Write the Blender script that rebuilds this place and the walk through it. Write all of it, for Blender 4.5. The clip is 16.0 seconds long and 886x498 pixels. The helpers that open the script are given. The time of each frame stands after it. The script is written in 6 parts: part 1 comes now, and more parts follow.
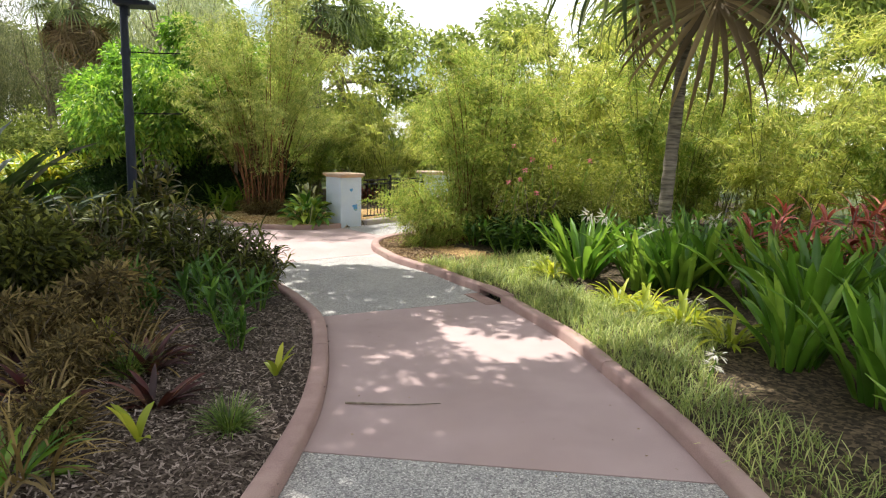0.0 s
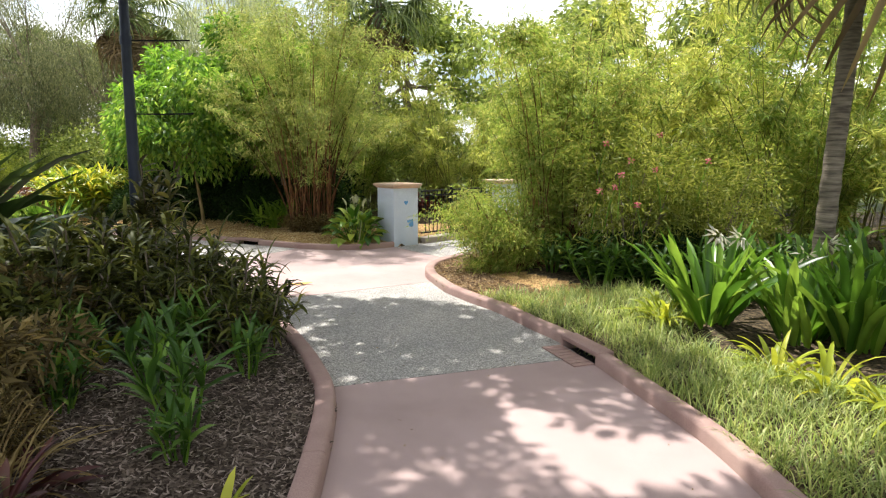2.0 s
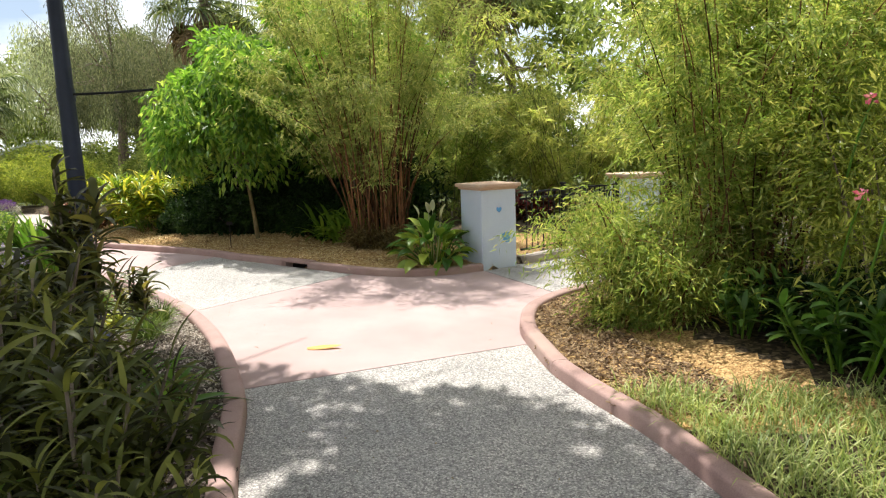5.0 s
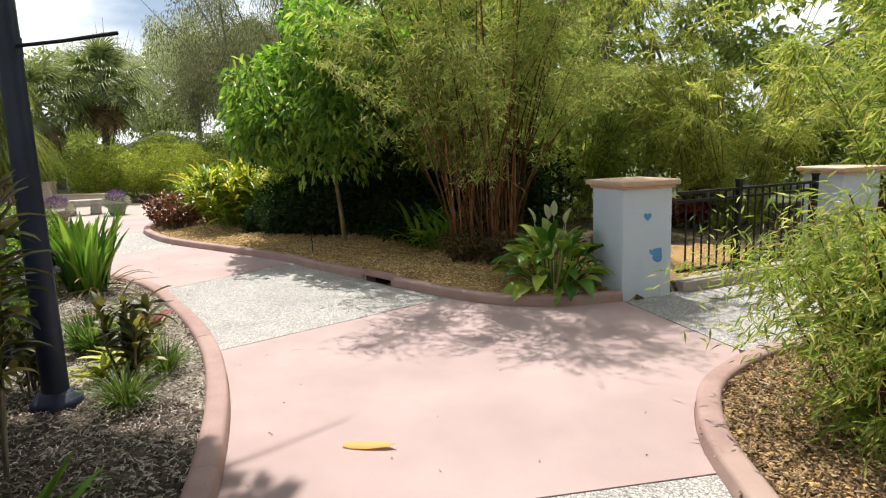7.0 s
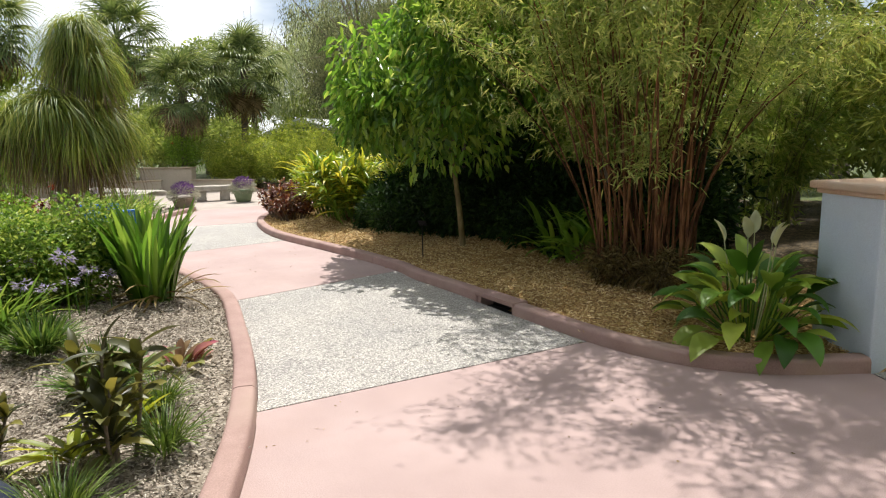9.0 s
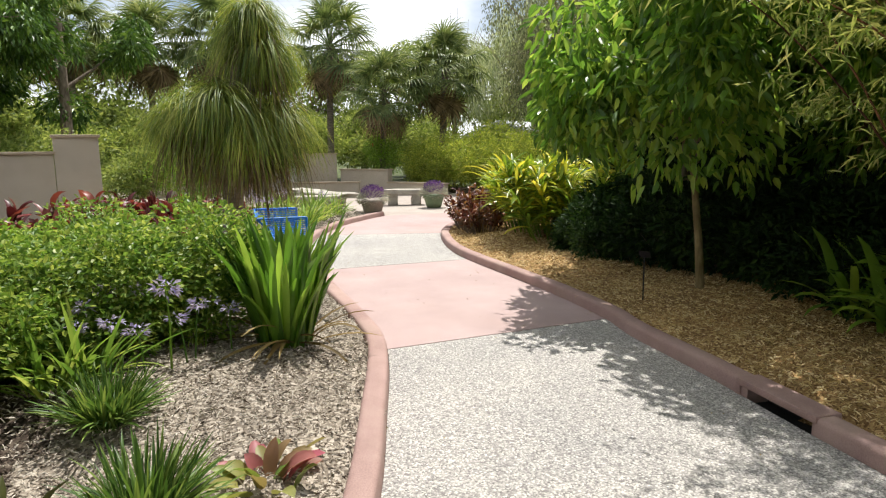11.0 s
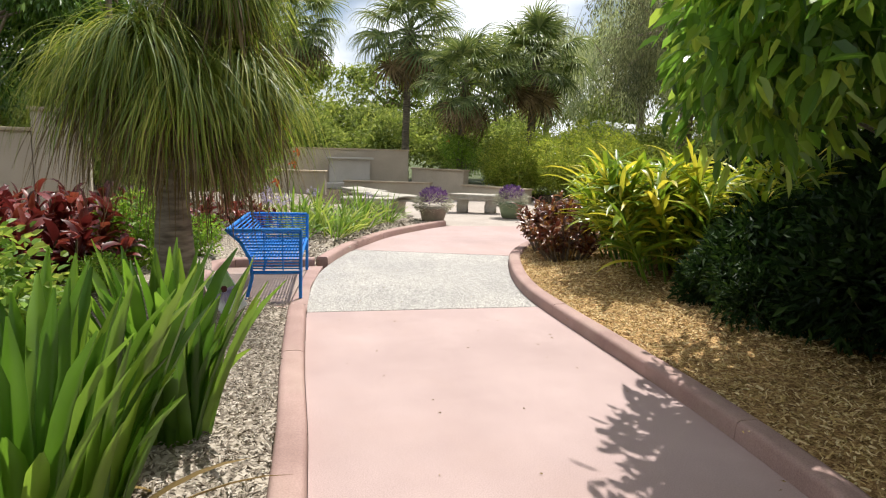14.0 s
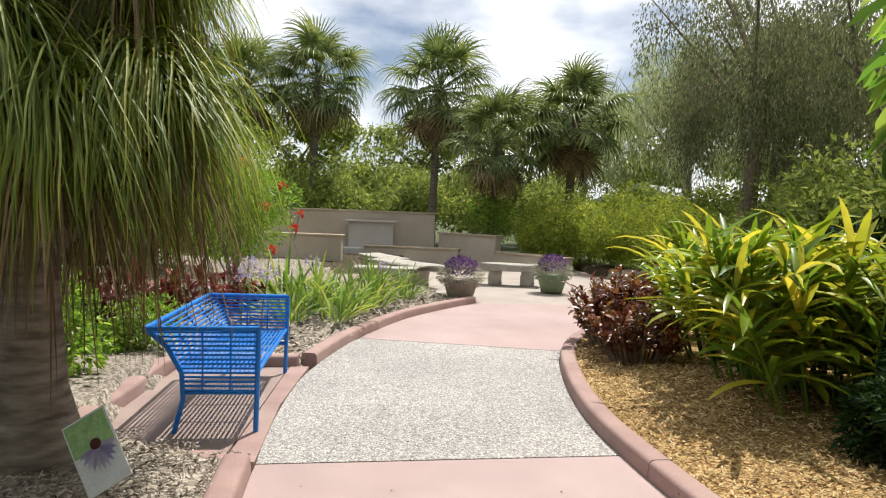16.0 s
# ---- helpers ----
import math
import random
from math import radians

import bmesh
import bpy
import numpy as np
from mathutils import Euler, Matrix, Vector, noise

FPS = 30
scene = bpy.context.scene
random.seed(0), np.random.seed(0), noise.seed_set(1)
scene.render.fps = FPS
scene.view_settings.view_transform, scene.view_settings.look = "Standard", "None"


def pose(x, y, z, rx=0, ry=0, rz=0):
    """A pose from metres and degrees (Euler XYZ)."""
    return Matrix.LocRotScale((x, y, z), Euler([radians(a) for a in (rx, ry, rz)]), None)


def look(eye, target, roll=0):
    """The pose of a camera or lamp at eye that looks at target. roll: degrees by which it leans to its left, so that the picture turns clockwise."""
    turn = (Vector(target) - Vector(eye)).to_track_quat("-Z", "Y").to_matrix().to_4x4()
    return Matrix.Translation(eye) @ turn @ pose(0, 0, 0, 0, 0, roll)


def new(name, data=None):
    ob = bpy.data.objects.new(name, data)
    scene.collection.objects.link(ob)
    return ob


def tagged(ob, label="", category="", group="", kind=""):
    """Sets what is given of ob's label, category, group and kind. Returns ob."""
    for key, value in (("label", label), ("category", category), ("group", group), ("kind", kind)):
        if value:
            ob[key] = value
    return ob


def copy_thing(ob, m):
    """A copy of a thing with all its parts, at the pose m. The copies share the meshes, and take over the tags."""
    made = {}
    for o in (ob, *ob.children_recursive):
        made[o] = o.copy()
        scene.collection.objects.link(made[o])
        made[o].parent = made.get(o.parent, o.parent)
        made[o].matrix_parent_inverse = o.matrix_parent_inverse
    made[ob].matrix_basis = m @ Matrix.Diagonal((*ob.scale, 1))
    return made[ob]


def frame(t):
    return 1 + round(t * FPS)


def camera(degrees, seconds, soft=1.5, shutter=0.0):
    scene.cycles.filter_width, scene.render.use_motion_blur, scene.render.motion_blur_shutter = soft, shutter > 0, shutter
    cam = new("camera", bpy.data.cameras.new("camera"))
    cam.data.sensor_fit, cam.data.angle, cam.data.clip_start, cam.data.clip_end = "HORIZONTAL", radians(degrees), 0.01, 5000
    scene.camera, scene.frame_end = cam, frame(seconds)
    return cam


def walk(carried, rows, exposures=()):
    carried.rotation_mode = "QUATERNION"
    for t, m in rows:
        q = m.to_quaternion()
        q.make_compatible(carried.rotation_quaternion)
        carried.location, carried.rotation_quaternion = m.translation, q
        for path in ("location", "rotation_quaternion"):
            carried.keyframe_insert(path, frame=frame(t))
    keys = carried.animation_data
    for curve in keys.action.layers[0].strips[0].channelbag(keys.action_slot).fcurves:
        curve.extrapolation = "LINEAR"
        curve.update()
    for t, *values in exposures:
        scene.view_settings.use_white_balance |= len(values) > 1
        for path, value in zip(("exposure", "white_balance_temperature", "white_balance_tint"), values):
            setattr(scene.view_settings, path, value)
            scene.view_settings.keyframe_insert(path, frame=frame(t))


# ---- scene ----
cam = camera(69.6, 16.0, 1.2)
PATH = [
    (0, (0.032, 0.33, 1.879), (-0.144, 2.296, 1.557), 1.5),
    (0.5, (-0.056, 0.91, 1.842), (-0.299, 2.871, 1.535), 1.5),
    (1, (-0.028, 1.466, 1.83), (-0.304, 3.423, 1.527), 0.8),
    (1.5, (-0.139, 1.962, 1.804), (-0.498, 3.907, 1.51), 0.7),
    (2, (-0.133, 2.532, 1.755), (-0.535, 4.47, 1.461), 0.3),
    (2.5, (-0.207, 3.092, 1.724), (-0.684, 5.012, 1.433), -0.4),
    (3, (-0.287, 3.621, 1.694), (-0.831, 5.523, 1.402), -0.6),
    (3.5, (-0.327, 4.151, 1.681), (-0.931, 6.036, 1.39), -1.3),
    (6, (-1.195, 6.946, 1.663), (-2.093, 8.705, 1.343), -1.6),
    (6.5, (-1.435, 7.445, 1.616), (-2.436, 9.147, 1.298), -1.6),
    (7, (-1.592, 7.951, 1.596), (-2.669, 9.606, 1.278), -2.0),
    (7.5, (-1.867, 8.33, 1.574), (-3.059, 9.904, 1.255), -2.0),
    (8, (-2.043, 8.742, 1.547), (-3.286, 10.273, 1.214), -1.8),
    (8.5, (-2.311, 9.098, 1.54), (-3.651, 10.545, 1.21), -1.6),
    (9, (-2.649, 9.473, 1.53), (-4.048, 10.862, 1.196), -1.4),
    (9.5, (-2.983, 9.829, 1.549), (-4.447, 11.152, 1.22), -1.5),
    (10, (-3.374, 10.096, 1.55), (-4.968, 11.26, 1.229), -1.6),
    (12.5, (-5.437, 11.489, 1.389), (-7.269, 12.232, 1.085), 0.7),
    (13, (-5.843, 11.781, 1.387), (-7.69, 12.486, 1.083), 0.7),
    (13.5, (-6.279, 11.975, 1.368), (-8.139, 12.644, 1.063), 0.9),
    (14, (-6.732, 12.185, 1.348), (-8.597, 12.841, 1.049), 1.4),
    (14.5, (-7.194, 12.38, 1.355), (-9.072, 13.017, 1.089), 1.5),
    (15, (-7.662, 12.499, 1.36), (-9.556, 13.105, 1.145), 1.8),
    (15.5, (-8.078, 12.717, 1.354), (-9.979, 13.316, 1.19), 1.5),
    (16, (-8.573, 12.815, 1.345), (-10.487, 13.386, 1.239), 2.0),
]
walk(cam, [(t, look(eye, target, roll)) for t, eye, target, roll in PATH],
     [(0, 0.78), (2, 0.8), (3.7, 0.78), (6, 0.56), (7, 0.4), (9, 0.34), (12.5, 0.36), (16, 0.16)])

# ---- light and exposure ----
SUN_AZ = Vector((-0.74, 0.67, 0)).normalized()   # from the place towards the sun
SUN_EL = radians(62)
world = bpy.data.worlds.new("world")
scene.world = world
world.use_nodes = True
wn = world.node_tree.nodes
sky = wn.new("ShaderNodeTexSky")
sky.sky_type = "NISHITA"
sky.sun_disc = False
sky.sun_elevation = SUN_EL
sky.sun_rotation = math.atan2(SUN_AZ.x, SUN_AZ.y)
sky.air_density, sky.dust_density, sky.ozone_density = 1.0, 1.6, 1.0
wn["Background"].inputs["Strength"].default_value = 0.085
# thin bright cloud over the blue
ctex = wn.new("ShaderNodeTexCoord")
cmap = wn.new("ShaderNodeMapping")
cmap.inputs["Scale"].default_value = (2.0, 2.0, 5.0)
cnoise = wn.new("ShaderNodeTexNoise")
cnoise.inputs["Scale"].default_value = 1.6
cnoise.inputs["Detail"].default_value = 7
cramp = wn.new("ShaderNodeValToRGB")
cramp.color_ramp.elements[0].position, cramp.color_ramp.elements[1].position = 0.36, 0.58
cmix = wn.new("ShaderNodeMix")
cmix.data_type = "RGBA"
cmix.inputs[7].default_value = (13.2, 13.4, 13.8, 1)
wl = world.node_tree.links
wl.new(ctex.outputs["Generated"], cmap.inputs["Vector"])
wl.new(cmap.outputs[0], cnoise.inputs["Vector"])
wl.new(cnoise.outputs["Fac"], cramp.inputs["Fac"])
wl.new(cramp.outputs["Color"], cmix.inputs[0])
wl.new(sky.outputs[0], cmix.inputs[6])
wl.new(cmix.outputs[2], wn["Background"].inputs["Color"])
lamp = bpy.data.lights.new("sun", "SUN")
lamp.energy, lamp.angle, lamp.color = 5.0, radians(0.6), (1.0, 0.965, 0.905)
sun = new("sun", lamp)
sun.matrix_world = look(SUN_AZ * 60 * math.cos(SUN_EL) + Vector((-6, 10, 60 * math.sin(SUN_EL))), (-6, 10, 0))


# ---- materials ----
def base_mat(name, rough=0.7, metal=0.0, spec=0.4):
    m = bpy.data.materials.new(name)
    m.use_nodes = True
    n, l = m.node_tree.nodes, m.node_tree.links
    b = n["Principled BSDF"]
    b.inputs["Roughness"].default_value, b.inputs["Metallic"].default_value = rough, metal
    b.inputs["Specular IOR Level"].default_value = spec
    return m, n, l, b


def ramp(n, stops):
    r = n.new("ShaderNodeValToRGB")
    e = r.color_ramp.elements
    while len(e) < len(stops):
        e.new(0.5)
    for el, (p, c) in zip(e, stops):
        el.position, el.color = p, (*c, 1)
    return r


def noise_node(n, l, scale, detail=5, coord="Object", rough=0.6):
    t = n.new("ShaderNodeTexCoord")
    x = n.new("ShaderNodeTexNoise")
    x.inputs["Scale"].default_value, x.inputs["Detail"].default_value, x.inputs["Roughness"].default_value = scale, detail, rough
    l.new(t.outputs[coord], x.inputs["Vector"])
    return x


def mix_col(n, l, fac, a, b, mode="MIX"):
    x = n.new("ShaderNodeMix")
    x.data_type, x.blend_type = "RGBA", mode
    for sock, v in ((x.inputs[0], fac), (x.inputs[6], a), (x.inputs[7], b)):
        if isinstance(v, (int, float)):
            sock.default_value = v
        elif isinstance(v, tuple):
            sock.default_value = (*v, 1)
        else:
            l.new(v, sock)
    return x.outputs[2]


def bump(n, l, height, strength, distance, b):
    x = n.new("ShaderNodeBump")
    x.inputs["Strength"].default_value, x.inputs["Distance"].default_value = strength, distance
    l.new(height, x.inputs["Height"])
    l.new(x.outputs[0], b.inputs["Normal"])


def plain(name, c1, c2, scale=6.0, fine=90.0, rough=0.7, metal=0.0, relief=0.3, dist=0.004, stain=None):
    """A surface with large stains and fine grain."""
    m, n, l, b = base_mat(name, rough, metal)
    big, small = noise_node(n, l, scale), noise_node(n, l, fine, 3)
    r = ramp(n, [(0.3, c1), (0.7, c2)])
    l.new(big.outputs["Fac"], r.inputs["Fac"])
    g = ramp(n, [(0.3, (0.78,) * 3), (0.7, (1.12,) * 3)])
    l.new(small.outputs["Fac"], g.inputs["Fac"])
    col = mix_col(n, l, 1.0, r.outputs[0], g.outputs[0], "MULTIPLY")
    if stain:
        s = noise_node(n, l, scale * 0.35, 8)
        k = ramp(n, [(0.52, (0, 0, 0)), (0.72, (1, 1, 1))])
        l.new(s.outputs["Fac"], k.inputs["Fac"])
        col = mix_col(n, l, k.outputs[0], col, stain)
    l.new(col, b.inputs["Base Color"])
    bump(n, l, small.outputs["Fac"], relief, dist, b)
    return m


def leaf_mat(name, c1, c2, c3, through_light=0.35, rough=0.45, spec=0.4):
    """Leaves: each its own tone, light shines through."""
    m, n, l, b = base_mat(name, rough, 0, spec)
    g = n.new("ShaderNodeNewGeometry")
    r = ramp(n, [(0.0, c1), (0.55, c2), (1.0, c3)])
    o = n.new("ShaderNodeObjectInfo")
    add, fr = n.new("ShaderNodeMath"), n.new("ShaderNodeMath")
    add.operation, fr.operation = "ADD", "FRACT"
    l.new(g.outputs["Random Per Island"], add.inputs[0])
    l.new(o.outputs["Random"], add.inputs[1])
    l.new(add.outputs[0], fr.inputs[0])
    l.new(fr.outputs[0], r.inputs["Fac"])
    big = noise_node(n, l, 1.9, 3)
    k = ramp(n, [(0.3, (0.62, 0.60, 0.58)), (0.7, (1.40, 1.28, 1.15))])
    l.new(big.outputs["Fac"], k.inputs["Fac"])
    col = mix_col(n, l, 1.0, r.outputs[0], k.outputs[0], "MULTIPLY")
    l.new(col, b.inputs["Base Color"])
    t = n.new("ShaderNodeBsdfTranslucent")
    warm = mix_col(n, l, 1.0, col, (1.12, 1.04, 0.82), "MULTIPLY")
    l.new(warm, t.inputs["Color"])
    s = n.new("ShaderNodeMixShader")
    s.inputs[0].default_value = through_light
    l.new(b.outputs[0], s.inputs[1])
    l.new(t.outputs[0], s.inputs[2])
    l.new(s.outputs[0], n["Material Output"].inputs["Surface"])
    return m


def aggregate_mat():
    m, n, l, b = base_mat("exposed_aggregate", 0.75)
    t = n.new("ShaderNodeTexCoord")
    v = n.new("ShaderNodeTexVoronoi")
    v.inputs["Scale"].default_value = 100
    v.inputs["Randomness"].default_value = 1.0
    l.new(t.outputs["Object"], v.inputs["Vector"])
    hsv = n.new("ShaderNodeSeparateColor")
    l.new(v.outputs["Color"], hsv.inputs[0])
    r = ramp(n, [(0.0, (0.23, 0.21, 0.205)), (0.2, (0.37, 0.35, 0.335)), (0.45, (0.47, 0.445, 0.425)), (0.75, (0.62, 0.595, 0.555)), (1.0, (0.85, 0.82, 0.76))])
    l.new(hsv.outputs[0], r.inputs["Fac"])
    k = ramp(n, [(0.0, (1.1,) * 3), (0.62, (0.62,) * 3)])
    d = n.new("ShaderNodeMath")
    d.operation = "MULTIPLY"
    d.inputs[1].default_value = 1.0
    l.new(v.outputs["Distance"], d.inputs[0])
    l.new(d.outputs[0], k.inputs["Fac"])
    col = mix_col(n, l, 1.0, r.outputs[0], k.outputs[0], "MULTIPLY")
    big = noise_node(n, l, 0.9, 6)
    kb = ramp(n, [(0.3, (0.80, 0.80, 0.80)), (0.7, (1.08, 1.06, 1.02))])
    l.new(big.outputs["Fac"], kb.inputs["Fac"])
    col = mix_col(n, l, 1.0, col, kb.outputs[0], "MULTIPLY")
    l.new(col, b.inputs["Base Color"])
    inv = n.new("ShaderNodeMath")
    inv.operation = "SUBTRACT"
    inv.inputs[0].default_value = 1.0
    l.new(v.outputs["Distance"], inv.inputs[1])
    bump(n, l, inv.outputs[0], 0.8, 0.006, b)
    return m


def mulch_mat(name, c1, c2, c3, scale=55):
    m, n, l, b = base_mat(name, 0.9, 0, 0.2)
    t = n.new("ShaderNodeTexCoord")
    warp = noise_node(n, l, 14, 3)
    mp = n.new("ShaderNodeVectorMath")
    mp.operation = "MULTIPLY_ADD"
    mp.inputs[1].default_value = (0.06, 0.06, 0.06)
    l.new(warp.outputs["Color"], mp.inputs[0])
    l.new(t.outputs["Object"], mp.inputs[2])
    v = n.new("ShaderNodeTexVoronoi")
    v.inputs["Scale"].default_value = scale
    l.new(mp.outputs[0], v.inputs["Vector"])
    sep = n.new("ShaderNodeSeparateColor")
    l.new(v.outputs["Color"], sep.inputs[0])
    r = ramp(n, [(0.0, c1), (0.5, c2), (1.0, c3)])
    l.new(sep.outputs[0], r.inputs["Fac"])
    big = noise_node(n, l, 1.1, 6)
    k = ramp(n, [(0.3, (0.7, 0.68, 0.66)), (0.7, (1.15, 1.12, 1.08))])
    l.new(big.outputs["Fac"], k.inputs["Fac"])
    l.new(mix_col(n, l, 1.0, r.outputs[0], k.outputs[0], "MULTIPLY"), b.inputs["Base Color"])
    bump(n, l, sep.outputs[1], 0.9, 0.02, b)
    return m


def chip_mat(name, c1, c2, c3):
    m, n, l, b = base_mat(name, 0.85, 0, 0.2)
    g = n.new("ShaderNodeNewGeometry")
    r = ramp(n, [(0.0, c1), (0.5, c2), (1.0, c3)])
    l.new(g.outputs["Random Per Island"], r.inputs["Fac"])
    x = noise_node(n, l, 120, 2)
    k = ramp(n, [(0.3, (0.75,) * 3), (0.7, (1.15,) * 3)])
    l.new(x.outputs["Fac"], k.inputs["Fac"])
    l.new(mix_col(n, l, 1.0, r.outputs[0], k.outputs[0], "MULTIPLY"), b.inputs["Base Color"])
    return m


def bark_mat(name, c1, c2, ring=0.0, vary=None):
    m, n, l, b = base_mat(name, 0.9, 0, 0.2)
    t = n.new("ShaderNodeTexCoord")
    mp = n.new("ShaderNodeMapping")
    mp.inputs["Scale"].default_value = (30, 30, 6) if not ring else (5, 5, ring)
    l.new(t.outputs["Object"], mp.inputs["Vector"])
    x = n.new("ShaderNodeTexNoise")
    x.inputs["Scale"].default_value, x.inputs["Detail"].default_value = 1.0, 6
    l.new(mp.outputs[0], x.inputs["Vector"])
    r = ramp(n, [(0.32, c1), (0.68, c2)])
    l.new(x.outputs["Fac"], r.inputs["Fac"])
    big = noise_node(n, l, 2.2, 4)
    k = ramp(n, [(0.3, (0.75,) * 3), (0.7, (1.15,) * 3)])
    l.new(big.outputs["Fac"], k.inputs["Fac"])
    col = mix_col(n, l, 1.0, r.outputs[0], k.outputs[0], "MULTIPLY")
    if vary:
        o = n.new("ShaderNodeObjectInfo")
        tone = ramp(n, [(0.0, (vary[0],) * 3), (1.0, (vary[1],) * 3)])
        l.new(o.outputs["Random"], tone.inputs["Fac"])
        col = mix_col(n, l, 1.0, col, tone.outputs[0], "MULTIPLY")
    l.new(col, b.inputs["Base Color"])
    bump(n, l, x.outputs["Fac"], 0.8, 0.015, b)
    return m


RED = plain("red_concrete", (0.365, 0.263, 0.246), (0.465, 0.345, 0.325), 1.1, 160, 0.8, 0, 0.25, 0.002, (0.38, 0.265, 0.235))
KERB = plain("red_kerb_concrete", (0.30, 0.19, 0.167), (0.42, 0.28, 0.245), 2.6, 140, 0.85, 0, 0.35, 0.004, (0.40, 0.29, 0.24))
PALE = plain("pale_concrete", (0.34, 0.29, 0.25), (0.44, 0.38, 0.33), 1.5, 120, 0.85)
PADRED = plain("brown_pad_concrete", (0.29, 0.21, 0.18), (0.37, 0.28, 0.24), 1.8, 130, 0.85)
AGG = aggregate_mat()
MULCH_DARK = mulch_mat("dark_mulch", (0.022, 0.014, 0.010), (0.062, 0.045, 0.034), (0.15, 0.12, 0.095))
MULCH_PALE = mulch_mat("weathered_mulch", (0.12, 0.10, 0.08), (0.30, 0.26, 0.21), (0.52, 0.47, 0.40))
MULCH_GOLD = mulch_mat("golden_mulch", (0.15, 0.08, 0.03), (0.40, 0.245, 0.10), (0.66, 0.47, 0.22), 85)
SOIL = mulch_mat("leaf_litter", (0.02, 0.016, 0.01), (0.06, 0.045, 0.026), (0.16, 0.12, 0.07), 35)
LAWN = mulch_mat("far_ground", (0.03, 0.045, 0.012), (0.07, 0.10, 0.03), (0.14, 0.15, 0.06), 20)
CHIP_DARK = chip_mat("dark_chips", (0.05, 0.036, 0.028), (0.15, 0.115, 0.09), (0.38, 0.31, 0.26))
CHIP_PALE = chip_mat("weathered_chips", (0.10, 0.075, 0.055), (0.34, 0.285, 0.225), (0.68, 0.61, 0.52))
CHIP_GOLD = chip_mat("golden_chips", (0.20, 0.11, 0.045), (0.58, 0.41, 0.17), (0.85, 0.69, 0.40))
CHIP_BROWN = chip_mat("brown_leaf_litter", (0.08, 0.045, 0.025), (0.22, 0.14, 0.075), (0.48, 0.35, 0.20))
STUCCO_BLUE = plain("pale_blue_stucco", (0.58, 0.67, 0.80), (0.65, 0.73, 0.83), 3, 220, 0.9, 0, 0.5, 0.003, (0.62, 0.67, 0.74))
PATCH_BLUE = plain("blue_patch", (0.10, 0.30, 0.62), (0.14, 0.38, 0.70), 9, 200, 0.85)
CAP = plain("salmon_cap", (0.55, 0.36, 0.24), (0.66, 0.47, 0.34), 5, 150, 0.85, 0, 0.4, 0.003, (0.5, 0.42, 0.34))
WALL = plain("beige_stucco", (0.47, 0.40, 0.31), (0.56, 0.49, 0.39), 1.2, 180, 0.9, 0, 0.4, 0.003, (0.42, 0.36, 0.29))
IRON = plain("dark_iron", (0.018, 0.018, 0.02), (0.035, 0.035, 0.035), 8, 200, 0.45, 0.6)
POST_BLUE = plain("navy_post_paint", (0.012, 0.017, 0.04), (0.022, 0.03, 0.06), 5, 160, 0.4, 0.0)
BENCH_BLUE = plain("blue_coating", (0.008, 0.17, 0.62), (0.015, 0.23, 0.72), 5, 200, 0.38)
STONE = plain("pale_stone", (0.34, 0.31, 0.26), (0.55, 0.51, 0.44), 4, 60, 0.9, 0, 0.7, 0.02, (0.25, 0.23, 0.19))
POT_GREY = plain("stone_pot", (0.24, 0.20, 0.16), (0.34, 0.29, 0.23), 8, 120, 0.9)
POT_GREEN = plain("green_glazed_pot", (0.16, 0.22, 0.12), (0.24, 0.29, 0.17), 8, 120, 0.6)
ROOF = plain("pale_roof", (0.50, 0.52, 0.55), (0.60, 0.62, 0.64), 2, 60, 0.6)
SIGN_WHITE = plain("white_print", (0.70, 0.71, 0.70), (0.78, 0.78, 0.77), 20, 200, 0.4, 0, 0.05)
SIGN_GREEN = plain("green_print", (0.20, 0.38, 0.12), (0.42, 0.58, 0.26), 14, 60, 0.4, 0, 0.05)
# shade inside the drain inlets, as a near-black colour
INLET_SHADE = plain("inlet_shade", (0.01, 0.009, 0.008), (0.02, 0.018, 0.015), 5, 100, 0.95)
GRATE = plain("grate_red", (0.30, 0.19, 0.165), (0.38, 0.25, 0.21), 9, 160, 0.8)

BAMBOO_LEAF = leaf_mat("bamboo_leaf", (0.27, 0.38, 0.09), (0.46, 0.56, 0.14), (0.68, 0.71, 0.27), 0.55, 0.5)
BAMBOO_LEAF_B = leaf_mat("green_bamboo_leaf", (0.16, 0.28, 0.055), (0.31, 0.45, 0.10), (0.56, 0.60, 0.20), 0.55, 0.5)
BAMBOO_LEAF_C = leaf_mat("olive_bamboo_leaf", (0.19, 0.29, 0.07), (0.34, 0.45, 0.12), (0.58, 0.62, 0.25), 0.42, 0.55)
CULM = bark_mat("bamboo_culm", (0.085, 0.036, 0.018), (0.29, 0.14, 0.065), 0.0, (0.3, 1.5))
CULM_GREEN = bark_mat("green_culm", (0.10, 0.12, 0.035), (0.26, 0.25, 0.09))
STRAP = leaf_mat("strap_leaf", (0.060, 0.160, 0.020), (0.135, 0.305, 0.034), (0.290, 0.480, 0.075), 0.45, 0.32, 0.5)
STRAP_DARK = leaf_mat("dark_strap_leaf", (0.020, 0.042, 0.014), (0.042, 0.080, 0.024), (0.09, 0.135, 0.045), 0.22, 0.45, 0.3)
BROAD = leaf_mat("broad_leaf", (0.045, 0.135, 0.017), (0.105, 0.265, 0.03), (0.468, 0.598, 0.104), 0.35, 0.42, 0.4)
TREE_LEAF = leaf_mat("tree_leaf", (0.081, 0.207, 0.023), (0.161, 0.356, 0.040), (0.299, 0.506, 0.081), 0.6, 0.33, 0.5)
